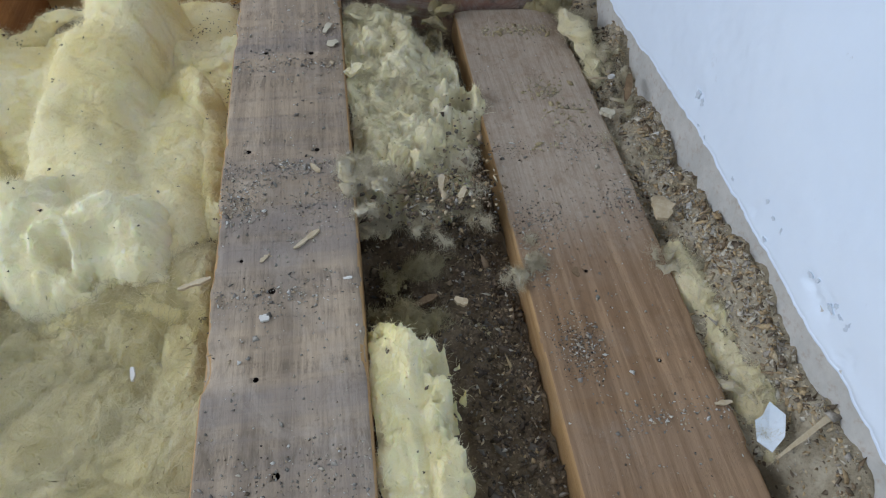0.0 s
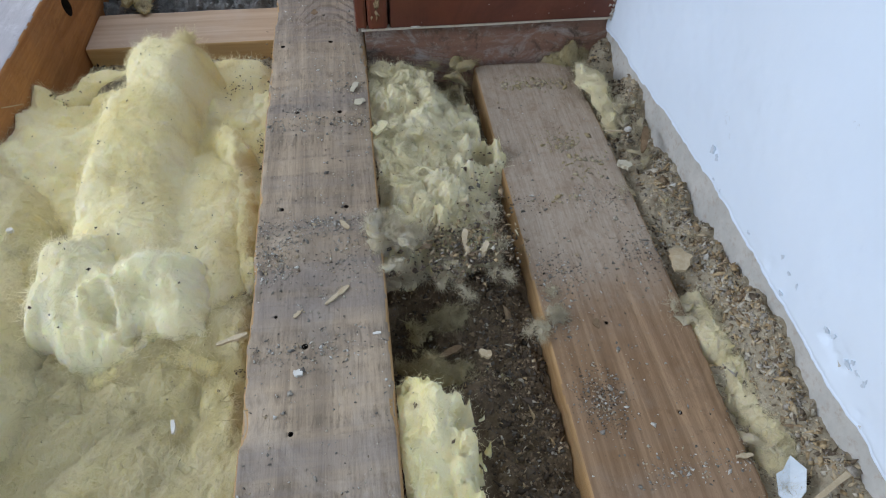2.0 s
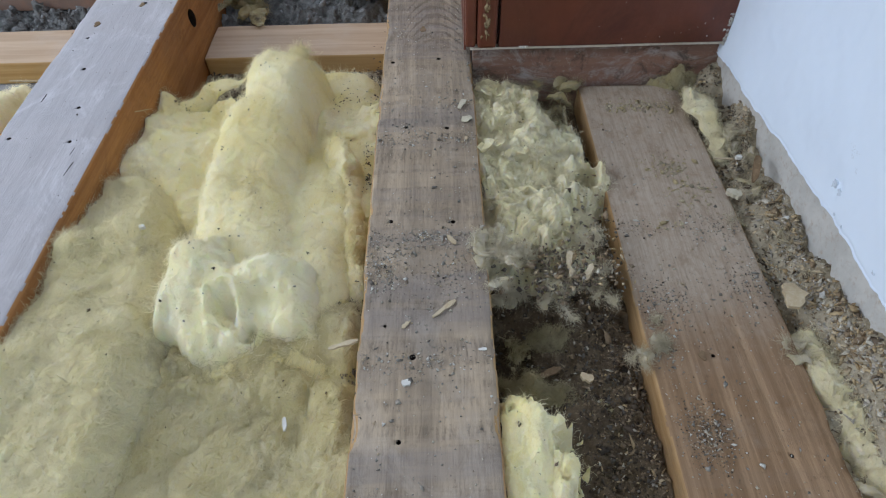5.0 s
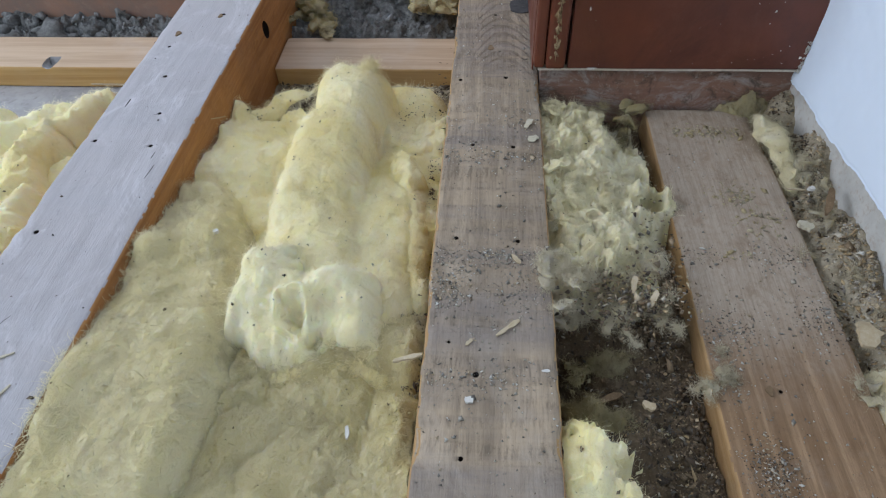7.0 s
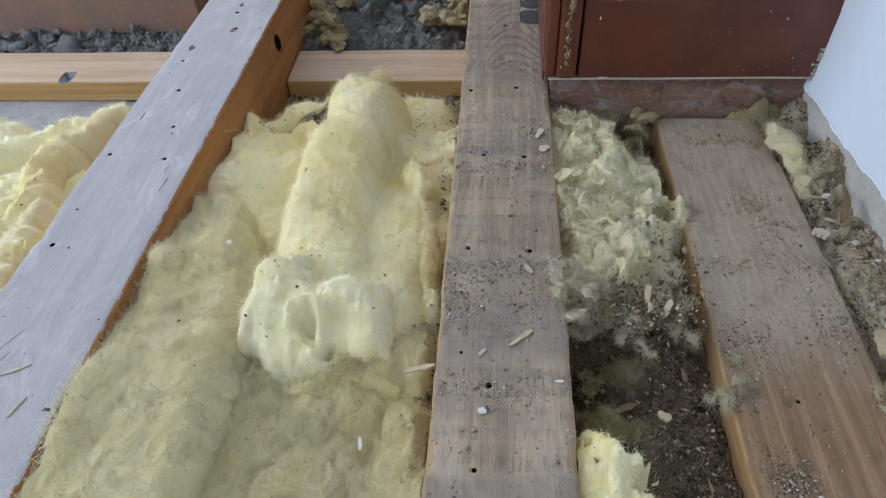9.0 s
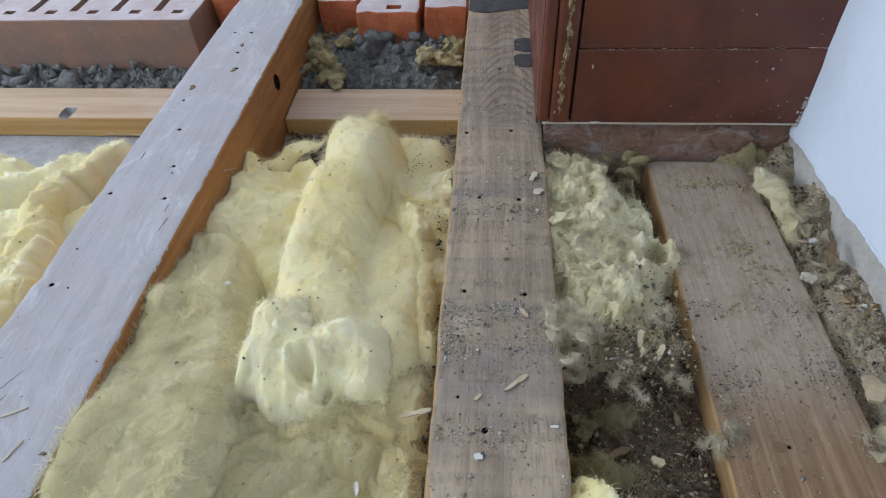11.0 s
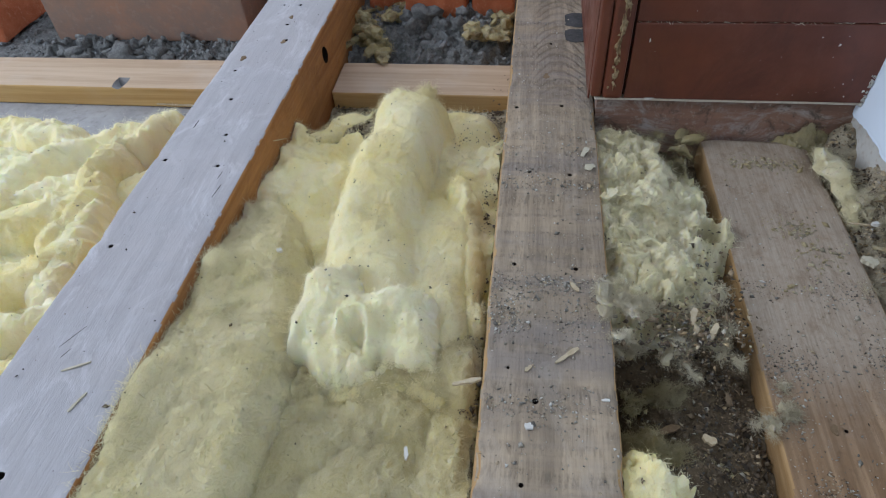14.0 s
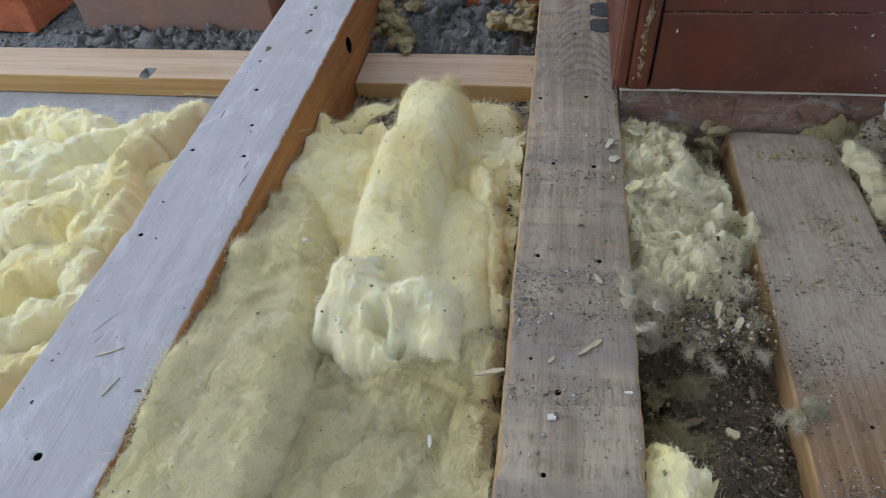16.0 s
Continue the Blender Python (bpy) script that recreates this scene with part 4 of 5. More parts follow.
def wool_sheet(name, label, x0, x1, y0, y1, height, material, fibres, seed, step=0.0022, edge=0.004, wisps=1.0, cut_below=None, hair=0.016, lift=0.21):
    """A wide piece of mineral wool, given by its upper surface."""
    xs, ys = np.arange(x0, x1, step), np.arange(y0, y1, step)
    gx, gy = np.meshgrid(xs, ys, indexing="ij")
    z = height(gx, gy)
    z = z + 0.0018 * fold(gx, gy, seed, 0.05) + 0.004 * fbm(p3(gx, gy, 0.05), 2, seed + 4) + wisps * (0.0016 * strands(gx, gy, 0.013, seed + 5) + 0.0009 * strands(gx, gy, 0.006, seed + 6))
    p = np.stack([gx, gy, z], -1)
    for a in (0, 1):
        p[..., a] += edge * fbm(p3(gx, gy, 0.02), 3, seed + 20 + a) * 0.6
    v = p.reshape(-1, 3)
    dzx, dzy = np.gradient(z, step)
    n = np.stack([-dzx, -dzy, np.ones_like(z)], -1).reshape(-1, 3)
    n /= np.linalg.norm(n, axis=1, keepdims=True)
    ob = thing(name, label, "insulation")
    faces = grid_faces(*z.shape)
    if cut_below is not None:
        faces = faces[(v[:, 2][faces] > cut_below).any(1)]
    link("batt", mesh_from("batt", v, [faces]), material, ob)
    top = v[:, 2] > (-0.105 if cut_below is None else cut_below)
    fv, ff, fn = fibre_arrays(v[top], n[top], int(fibres * 2.0), hair, 0.00013, seed + 9, lift)
    tagged(link("fuzz", fibre_mesh(fv, ff, fn), FIBRE[material], ob), kind="stuff")
    return ob, v[top], n[top]


def olive_h(x, y):
    crown = -0.008 - 0.10 * np.clip(y - 0.04, 0, 1) - 0.25 * np.clip(y - 0.22, 0, 1)
    right = np.interp(y, [-0.5, -0.05, 0.02, 0.10, 0.18, 0.25], [-0.138, -0.142, -0.148, -0.162, -0.18, -0.215])
    z = crown - 0.10 * step01(x, right - 0.034, right + 0.030) - 0.003 * step01(-x, 0.235, 0.272) - 0.05 * step01(y, 0.228, 0.285)
    z = z + 0.004 * bump(x, y, -0.2, -0.05, 0.05, 0.06) - 0.007 * bump(x, y, -0.205, 0.07, 0.03, 0.02)
    z = z + 0.004 * puffs(x, y, 0.085, 91) + 0.016 * bump(x, y, -0.258, 0.128, 0.016, 0.014) + 0.010 * bump(x, y, -0.262, -0.03, 0.014, 0.05)
    return np.maximum(z, -0.116)


SURF.append(wool_sheet("wool_batt", "flat olive-yellow mineral wool batt lying against a joist", -0.2665, -0.10, -0.45, 0.31, olive_h, WOOL_OLIVE, 38000, 3))


def deep_h(x, y):
    z = -0.062 + 0.010 * fbm(p3(x, y, 0.045), 2, 61) + 0.010 * bump(x, y, -0.215, 0.29, 0.04, 0.05) + 0.028 * bump(x, y, -0.262, 0.32, 0.035, 0.09) + 0.006 * bump(x, y, -0.03, 0.36, 0.03, 0.05)
    end = 0.415 + 0.02 * fbm(p3(x, x * 0, 0.03), 3, 63)
    return np.maximum(z - 0.07 * step01(y, end - 0.025, end + 0.012), -0.119)


SURF.append(wool_sheet("wool_batt", "crumpled yellow wool layer deep in the joist bay", -0.266, -0.002, 0.0, 0.46, deep_h, WOOL, 14000, 9))
SURF.append(wool("wool_tuft", "yellow wool flap sticking up at the bay's end", [(-0.265, 0.385, -0.072, 0.012, 0.008), (-0.23, 0.40, -0.062, 0.014, 0.006), (-0.20, 0.425, -0.054, 0.012, 0.004), (-0.175, 0.44, -0.050, 0.003, 0.002)], WOOL, 1200, 0.009, seed=12, step=0.002))
def flap_h(x, y):
    a, b = x + 0.006 * fbm(p3(x, y, 0.02), 3, 321, 0.6), y + 0.008 * fbm(p3(x, y, 0.025), 3, 322)
    upper = ridge(a, b, [(-0.042, 0.285), (-0.032, 0.24)], 0.017, -0.085, -0.026)
    return soft_max([upper, ridge(a, b, [(-0.032, 0.25), (-0.022, 0.19), (-0.014, 0.10)], 0.015, -0.085, -0.036)], 0.003)


SURF.append(wool_sheet("wool_flap", "torn wool flap standing beside the grey joist", -0.07, -0.002, 0.07, 0.31, flap_h, WOOL, 3000, 18, 0.0016, 0.003, 1.0, -0.075, 0.012, 0.22))
# the roll
ROLL_Y = [0.0, 0.06, 0.12, 0.18, 0.24, 0.29, 0.325, 0.36, 0.41, 0.45]
ROLL_X = [-0.100, -0.106, -0.113, -0.118, -0.121, -0.122, -0.120, -0.117, -0.114, -0.112]
ROLL_W = [0.050, 0.058, 0.061, 0.056, 0.051, 0.050, 0.049, 0.049, 0.048, 0.046]
ROLL_T = [-0.050, -0.026, -0.008, -0.003, 0.002, 0.007, 0.001, 0.006, -0.004, -0.014]


def roll_h(x, y):
    x = x + 0.004 * fbm(p3(x, y, 0.05), 2, 301) + 0.0012 * fbm(p3(x, y, 0.012), 2, 302)
    y = y + 0.004 * fbm(p3(x, y, 0.05), 2, 303)
    cx, w, top = np.interp(y, ROLL_Y, ROLL_X), np.interp(y, ROLL_Y, ROLL_W), np.interp(y, ROLL_Y, ROLL_T)
    end = 0.437 + 0.016 * fbm(p3(x, x * 0, 0.022), 3, 304, 0.6) + 0.010 * bump(x, y, -0.098, 0.43, 0.012, 0.05)
    back = np.clip((y - 0.37) / (end - 0.37), 0, 1)
    core = -0.112 + (top + 0.112) * np.sqrt(np.clip(1 - np.abs((x - cx) / w) ** np.interp(y, [0.28, 0.40], [3.0, 4.5]), 0, 1)) * np.sqrt(np.clip(1 - back ** 6, 0, 1))
    crown = np.interp(y, [-0.02, 0.04, 0.12, 0.22, 0.32], [-0.062, -0.036, -0.026, -0.034, -0.062])
    side = -0.112 + (crown + 0.112) * np.sqrt(np.clip(1 - np.abs((x + 0.060) / 0.054) ** 3.0, 0, 1))
    flap = dome(x, y, -0.082, 0.385, 0.024, 0.030, -0.11, -0.036)
    z = soft_max([core, side, flap], 0.004)
    z = z - 0.0035 * np.exp(-((y - 0.272 - 0.10 * (x + 0.12)) / 0.006) ** 2) - 0.003 * np.exp(-((y - 0.338 + 0.15 * (x + 0.12)) / 0.007) ** 2)
    return z - 0.0022 * np.exp(-((y - 0.205 - 0.25 * (x + 0.10) - 0.01 * fbm(p3(x, y, 0.03), 2, 305)) / 0.004) ** 2) * step01(x, -0.11, -0.08)


SURF.append(wool_sheet("wool_roll", "pale yellow rolled strip of mineral wool", -0.19, -0.004, 0.0, 0.462, roll_h, WOOL, 22000, 21, 0.0018, 0.002, 0.55, -0.10, 0.014, 0.2))
SURF.append(wool("wool_tuft", "frayed yellow tip of the wool strip", [(-0.106, 0.410, -0.026, 0.012, 0.010), (-0.099, 0.418, -0.016, 0.009, 0.007), (-0.095, 0.422, -0.008, 0.004, 0.003)], WOOL, 1500, 0.011, seed=23, step=0.002, lift=0.35))


def lump_h(x, y):
    """A torn cap in two lobes, folded round a hollow at the front."""
    a = x + 0.006 * fbm(p3(x, y, 0.028), 3, 311, 0.6)
    b = y + 0.006 * fbm(p3(x, y, 0.028), 3, 312, 0.6)
    low = -0.075
    left = dome(a, b, -0.137, 0.096, 0.036, 0.043, low, 0.014)
    shoulder = dome(a, b, -0.147, 0.070, 0.027, 0.028, low, 0.000)
    right = dome(a, b, -0.074, 0.086, 0.042, 0.032, low, 0.010)
    apron = dome(a, b, -0.068, 0.062, 0.040, 0.034, low, -0.012)
    middle = dome(a, b, -0.106, 0.074, 0.050, 0.038, low, 0.008)
    chin = dome(a, b, -0.110, 0.048, 0.048, 0.028, low, -0.012)
    z = soft_max([left, shoulder, right, apron, middle, chin], 0.005)
    z = z - 0.004 * np.exp(-((a + 0.108 - 0.35 * (b - 0.09)) / 0.005) ** 2) * step01(b, 0.068, 0.085)
    r = np.hypot(a + 0.107, (b - 0.056) * 0.85)
    turn = np.arctan2(b - 0.056, a + 0.107)
    z = z + 0.0014 * (1 - 2 * np.abs(fbm(np.stack([turn * 1.6, r / 0.04, r * 0], -1), 2, 313))) * step01(r, 0.014, 0.03)
    z = z + 0.005 * np.exp(-((r - 0.0135) / 0.0035) ** 2) - 0.020 * np.exp(-(r / 0.0095) ** 4)
    return z - 0.026 * np.exp(-(np.hypot((a + 0.0935) * 0.75, b - 0.0415) / 0.0052) ** 4)


SURF.append(wool_sheet("wool_lump", "whitish fluffy lump of mineral wool, hollowed at its front", -0.182, -0.018, 0.014, 0.148, lump_h, WOOL_PALE, 5000, 26, 0.0013, 0.003, 0.6, -0.07, 0.012, 0.13))


# front mat: dirty wool, with the weaker light near the camera in its colour
def front_h(x, y):
    z = -0.036 + 0.010 * bump(x, y, -0.11, -0.11, 0.05, 0.06) - 0.012 * bump(x, y, -0.045, -0.03, 0.03, 0.03) + 0.006 * bump(x, y, -0.03, -0.10, 0.03, 0.04)
    z = z + 0.006 * puffs(x, y, 0.07, 93) - 0.008 * bump(x, y, -0.128, -0.012, 0.012, 0.012) - 0.010 * np.exp(-((y - 0.02 - 0.012 * fbm(p3(x, x * 0, 0.03), 2, 90)) / 0.008) ** 2) - 0.012 * step01(y, 0.05, 0.10) - 0.012 * step01(x, -0.016, -0.003) * step01(y, -0.07, -0.02)
    return np.maximum(z, -0.116)


SURF.append(wool_sheet("wool_batt", "yellow mineral wool batt, hollowed and dirty, painted dimmer, beside the joist", -0.155, -0.0015, -0.45, 0.12, front_h, WOOL_STAINED_DIM, 26000, 33))
# clean strip between the grey and brown joists
def strip_h(x, y):
    end = -0.018 + 0.007 * fbm(p3(x, y, 0.014), 4, 81, 0.6)
    right = 0.155 + 0.011 * fbm(p3(x, y, 0.018), 4, 83, 0.6) - 0.016 * step01(y, -0.06, -0.02)
    z = -0.010 + 0.003 * puffs(x, y, 0.04, 85) - 0.007 * np.exp(-((x - 0.131 - 0.05 * (y + 0.1)) / 0.005) ** 2) - 0.012 * step01(x, 0.128, 0.152)
    return z - 0.08 * step01(x, right - 0.012, right + 0.014) - 0.07 * step01(y, end - 0.014, end + 0.012) - 0.004 * step01(-x, -0.106, -0.1005)


SURF.append(wool_sheet("wool_batt", "clean pale yellow wool strip beside the grey joist", 0.1008, 0.185, -0.45, 0.01, strip_h, WOOL, 9000, 36, 0.0015, 0.003, 0.8, -0.07, 0.009, 0.1))


def tuft_pile(name, label, material, spots, seed, size, fibre_length=0.013, fibres=330, curl=0.8, thick=1.0):
    """Many small torn wisps heaped together."""
    rg = np.random.default_rng(seed)
    bodies, hairs = [], []
    for i, (x, y, z) in enumerate(spots):
        a, ln = rg.uniform(0, 2 * math.pi), size * rg.uniform(0.7, 1.6)
        wd = ln * rg.uniform(0.14, 0.30)
        pts, px, py, pz = [], x, y, z
        for k in range(4):
            pts.append((px, py, pz, wd * (0.5, 1, 0.85, 0.35)[k], wd * thick * (0.3, 0.55, 0.5, 0.2)[k]))
            a += rg.normal(0, curl)
            px, py, pz = px + math.cos(a) * ln * 0.42, py + math.sin(a) * ln * 0.42, pz + rg.normal(0, 0.14) * ln
        v, f, n = blob_arrays(pts, step=0.0018, amps=((0.012, 0.0014), (0.005, 0.0005)), seed=seed + i, creases=0.0008, warp=((0.016, 0.005), (0.007, 0.0025)))
        bodies.append((v, f))
        hairs.append(fibre_arrays(v, n, fibres, fibre_length, 0.00009, seed + i, 0.10))
    ob = thing(name, label, "insulation")
    v, f = join_arrays(bodies)
    tagged(link("tangle", mesh_from("tangle", v, f), material, ob), kind="stuff")
    v, f = join_arrays([h[:2] for h in hairs])
    tagged(link("fuzz", fibre_mesh(v, f, np.vstack([h[2] for h in hairs])), FIBRE[material], ob), kind="stuff")
    return ob


rg = np.random.default_rng(12)


def scatter(n, x0, x1, y0, y1, z, dz=0.004):
    return np.stack([rg.uniform(x0, x1, n), rg.uniform(y0, y1, n), z + rg.uniform(-dz, dz, n)], 1)


# dirty heap between the grey and brown joists
def heap_h(x, y):
    z = -0.012 - 0.020 * step01(x, 0.155, 0.205) - 0.07 * step01(x, 0.198, 0.22) * step01(-y, -0.2, -0.12) - 0.06 * step01(y, 0.35, 0.385) - 0.02 * step01(-y, -0.13, -0.09)
    front = y + 0.014 * fbm(p3(x, y, 0.02), 3, 405, 0.6)
    z = z - 0.08 * step01(-front, -0.098, -0.066)
    z = z - 0.035 * bump(x, y, 0.19, 0.34, 0.022, 0.03) - 0.03 * bump(x, y, 0.20, 0.12, 0.02, 0.04) - 0.018 * bump(x, y, 0.104, 0.155, 0.008, 0.02) - 0.016 * bump(x, y, 0.104, 0.26, 0.008, 0.012)
    z = z - 0.05 * step01(x, 0.204, 0.216) * (1 - bump(x, y, x, 0.222, 1, 0.034)) - 0.03 * step01(x + 0.006 * fbm(p3(x, y, 0.012), 3, 403, 0.6), 0.218, 0.234)
    r = np.hypot(x - 0.203, (y - 0.222) * 0.9)
    z = z + 0.013 * np.exp(-((r - 0.0135) / 0.0045) ** 2) * step01(y, 0.212, 0.23) - 0.05 * np.exp(-(r / 0.0105) ** 4)
    return z + 0.0075 * puffs(x, y, 0.034, 401) + 0.0020 * puffs(x, y, 0.015, 407) + 0.0026 * strands(x, y, 0.008, 409, 0.4) - 0.006


SURF.append(wool_sheet("wool_heap", "dirty pale wool heap packed between two joists", 0.1008, 0.244, 0.045, 0.386, heap_h, WOOL_CREAM, 9000, 44, 0.0012, 0.003, 1.0, -0.075, 0.010, 0.2))


def curl_pile(name, label, material, spots, seed, radius, fibres=90):
    """Torn flakes of wool, each bent into an open loop or a hook."""
    rg = np.random.default_rng(seed)
    bodies, hairs = [], []
    for i, (x, y, z) in enumerate(spots):
        r, a0, sweep = radius * rg.uniform(0.5, 1.5), rg.uniform(0, 2 * math.pi), rg.uniform(1.2, 4.6)
        tilt, ta, wd = rg.uniform(0.1, 0.7), rg.uniform(0, 2 * math.pi), radius * rg.uniform(0.25, 0.42)
        pts = []
        for k in range(7):
            a = a0 + sweep * k / 6
            rr = r * (1 + 0.12 * k * rg.uniform(-0.5, 1))
            pts.append((x + rr * math.cos(a), y + rr * math.sin(a), z + rr * tilt * math.sin(a - ta), wd * (0.3, 0.5, 0.6, 0.6, 0.55, 0.45, 0.2)[k], wd * (0.5, 0.9, 1.1, 1.1, 1.0, 0.8, 0.4)[k]))
        v, f, n = blob_arrays(pts, step=0.0014, amps=((0.010, 0.0012), (0.004, 0.0006)), seed=seed + i, warp=((0.012, 0.003), (0.005, 0.0014)))
        bodies.append((v, f))
        hairs.append(fibre_arrays(v, n, fibres, 0.007, 0.00011, seed + i, 0.25))
    ob = thing(name, label, "insulation")
    v, f = join_arrays(bodies)
    tagged(link("tangle", mesh_from("tangle", v, f), material, ob), kind="stuff")
    v, f = join_arrays([h[:2] for h in hairs])
    tagged(link("fuzz", fibre_mesh(v, f, np.vstack([h[2] for h in hairs])), FIBRE[material], ob), kind="stuff")
    return ob


def on_heap(n, x0, x1, y0, y1, lift=0.002):
    p = scatter(n, x0, x1, y0, y1, 0.0, 0.0)
    p[:, 2] = heap_h(p[:, 0], p[:, 1]) + lift
    return p


curl_pile("wool_curls", "pale curled wool flakes on the dirty heap", WOOL_CREAM, np.vstack([on_heap(13, 0.108, 0.165, 0.13, 0.36, -0.001), on_heap(6, 0.15, 0.195, 0.14, 0.25, -0.001)]), 511, 0.0068, 200)
curl_pile("wool_curls", "dusty curled wool flakes on the dirty heap", WOOL_DIRTY, np.vstack([on_heap(16, 0.108, 0.175, 0.11, 0.36, -0.001), on_heap(8, 0.15, 0.20, 0.11, 0.27, -0.001)]), 611, 0.0062, 200)
tuft_pile("wool_wisps", "torn pale wool wisps heaped between the joists", WOOL_CREAM, np.vstack([on_heap(14, 0.108, 0.16, 0.14, 0.37, -0.002), on_heap(5, 0.15, 0.19, 0.13, 0.27, -0.002)]), 51, 0.016, 0.011, 260, 1.3, 0.6)
tuft_pile("wool_wisps", "torn dusty wool wisps heaped between the joists", WOOL_DIRTY, np.vstack([on_heap(14, 0.11, 0.17, 0.12, 0.37, -0.002), on_heap(8, 0.15, 0.2, 0.12, 0.26, -0.002)]), 71, 0.015, 0.011, 260, 1.3, 0.6)
tuft_pile("wool_wisps", "grey dusty wool wisps over the joist edge", WOOL_GREY, np.vstack([scatter(12, 0.086, 0.12, 0.065, 0.11, -0.001, 0.002), scatter(30, 0.115, 0.20, 0.06, 0.125, -0.024, 0.006)]), 91, 0.012, 0.010, 420, 1.2, 0.6)
tuft_pile("wool_wisps", "soiled wool wisps on the brown joist's edge", WOOL_GREY, np.vstack([scatter(9, 0.216, 0.238, 0.012, 0.055, -0.034, 0.002)]), 131, 0.009, 0.009, 300, 1.0, 0.6)
def scrap_h(x, y):
    z = -0.078 + 0.034 * bump(x, y, 0.156, -0.006, 0.024, 0.014) + 0.030 * bump(x, y, 0.126, 0.002, 0.014, 0.012) + 0.034 * bump(x, y, 0.150, 0.052, 0.018, 0.014) + 0.020 * bump(x, y, 0.122, 0.046, 0.012, 0.018)
    return z + 0.009 * puffs(x, y, 0.017, 451) + 0.0025 * strands(x, y, 0.008, 453, 0.7)


SURF.append(wool_sheet("wool_scraps", "soiled wool scraps lying on the soil", 0.103, 0.20, -0.04, 0.09, scrap_h, WOOL_SOILED, 3500, 141, 0.0013, 0.003, 1.0, -0.060, 0.010, 0.22))
# along the wall
SURF.append(wool("wool_tuft", "small pale wool tuft beside the brown joist", [(0.333, 0.345, -0.026, 0.007, 0.006), (0.337, 0.328, -0.020, 0.012, 0.010), (0.341, 0.305, -0.024, 0.011, 0.009), (0.346, 0.275, -0.032, 0.009, 0.007), (0.349, 0.245, -0.038, 0.006, 0.005)], WOOL_CREAM, 2600, 0.008, seed=161, step=0.0016, amps=((0.02, 0.004), (0.008, 0.0014)), warp=((0.02, 0.005), (0.008, 0.0016))))
def wad_h(x, y):
    z = -0.062 + 0.040 * bump(x, y, 0.335, 0.388, 0.034, 0.026) + 0.034 * bump(x, y, 0.385, 0.37, 0.010, 0.03) - 0.03 * bump(x, y, 0.366, 0.366, 0.007, 0.012)
    return z + 0.005 * puffs(x, y, 0.018, 431) + 0.002 * strands(x, y, 0.007, 433, 0.7)


SURF.append(wool_sheet("wool_wad", "soiled wool wad in the corner under the casing", 0.285, 0.384, 0.325, 0.3855, wad_h, WOOL_SOILED, 2500, 164, 0.0014, 0.002, 1.0, -0.06, 0.009, 0.2))
def wisp_h(x, y):
    a, b = x + 0.005 * fbm(p3(x, y, 0.035), 2, 441, 0.5), y + 0.008 * fbm(p3(x, y, 0.03), 2, 443)
    z = ridge(a, b, [(0.352, 0.03), (0.357, -0.02), (0.361, -0.07), (0.366, -0.13)], 0.015, -0.06, -0.034)
    return z + 0.002 * strands(x, y, 0.008, 445, 0.6)


SURF.append(wool_sheet("wool_strip", "dusty olive wool strip along the wall", 0.338, 0.384, -0.16, 0.06, wisp_h, WOOL_DIRTY, 3200, 63, 0.0014, 0.002, 1.0, -0.056, 0.010, 0.18))
tuft_pile("wool_wisps", "grey wool wisps caught along the wall", WOOL_GREY, np.vstack([scatter(12, 0.345, 0.378, 0.20, 0.37, -0.028, 0.008), scatter(12, 0.34, 0.372, -0.16, 0.16, -0.036, 0.004)]), 151, 0.013)
tuft_pile("wool_wisps", "soiled wool shreds under the casing", WOOL_SOILED, np.vstack([scatter(10, 0.15, 0.215, 0.34, 0.382, -0.04, 0.008)]), 171, 0.018)
tuft_pile("wool_wisps", "soiled wool caught in the mortar", WOOL_SOILED, np.vstack([scatter(22, -0.26, -0.19, 0.66, 0.80, -0.082, 0.008), scatter(12, -0.07, -0.01, 0.68, 0.78, -0.072, 0.006)]), 181, 0.034)
# loose strands in the bay beyond the whitish joist
tuft_pile("wool_scraps", "soiled wool scraps along the whitish joist", WOOL_SOILED, np.vstack([scatter(8, -0.266, -0.20, 0.37, 0.42, -0.07, 0.004)]), 191, 0.012)
STRANDS = [((-0.655, 0.285), (-0.59, 0.345), (-0.512, 0.41), 0.026, -0.058), ((-0.76, 0.35), (-0.69, 0.40), (-0.60, 0.385), 0.034, -0.056), ((-0.65, 0.23), (-0.565, 0.275), (-0.51, 0.30), 0.026, -0.062), ((-0.63, 0.17), (-0.54, 0.225), (-0.485, 0.262), 0.030, -0.054), ((-0.500, 0.355), (-0.489, 0.39), (-0.462, 0.438), 0.021, -0.056), ((-0.487, 0.20), (-0.493, 0.27), (-0.492, 0.345), 0.024, -0.056), ((-0.46, 0.13), (-0.47, 0.185), (-0.468, 0.24), 0.022, -0.058), ((-0.57, 0.085), (-0.50, 0.14), (-0.46, 0.17), 0.028, -0.056), ((-0.55, 0.015), (-0.48, 0.07), (-0.43, 0.11), 0.026, -0.058), ((-0.50, -0.06), (-0.45, -0.01), (-0.41, 0.04), 0.024, -0.056), ((-0.78, 0.27), (-0.70, 0.31), (-0.645, 0.335), 0.032, -0.06), ((-0.74, 0.19), (-0.66, 0.235), (-0.60, 0.25), 0.028, -0.06)]


def drift(x, y):
    return x + 0.012 * fbm(p3(x, y, 0.05), 3, 707, 0.55), y + 0.012 * fbm(p3(x, y, 0.05), 3, 709, 0.55)


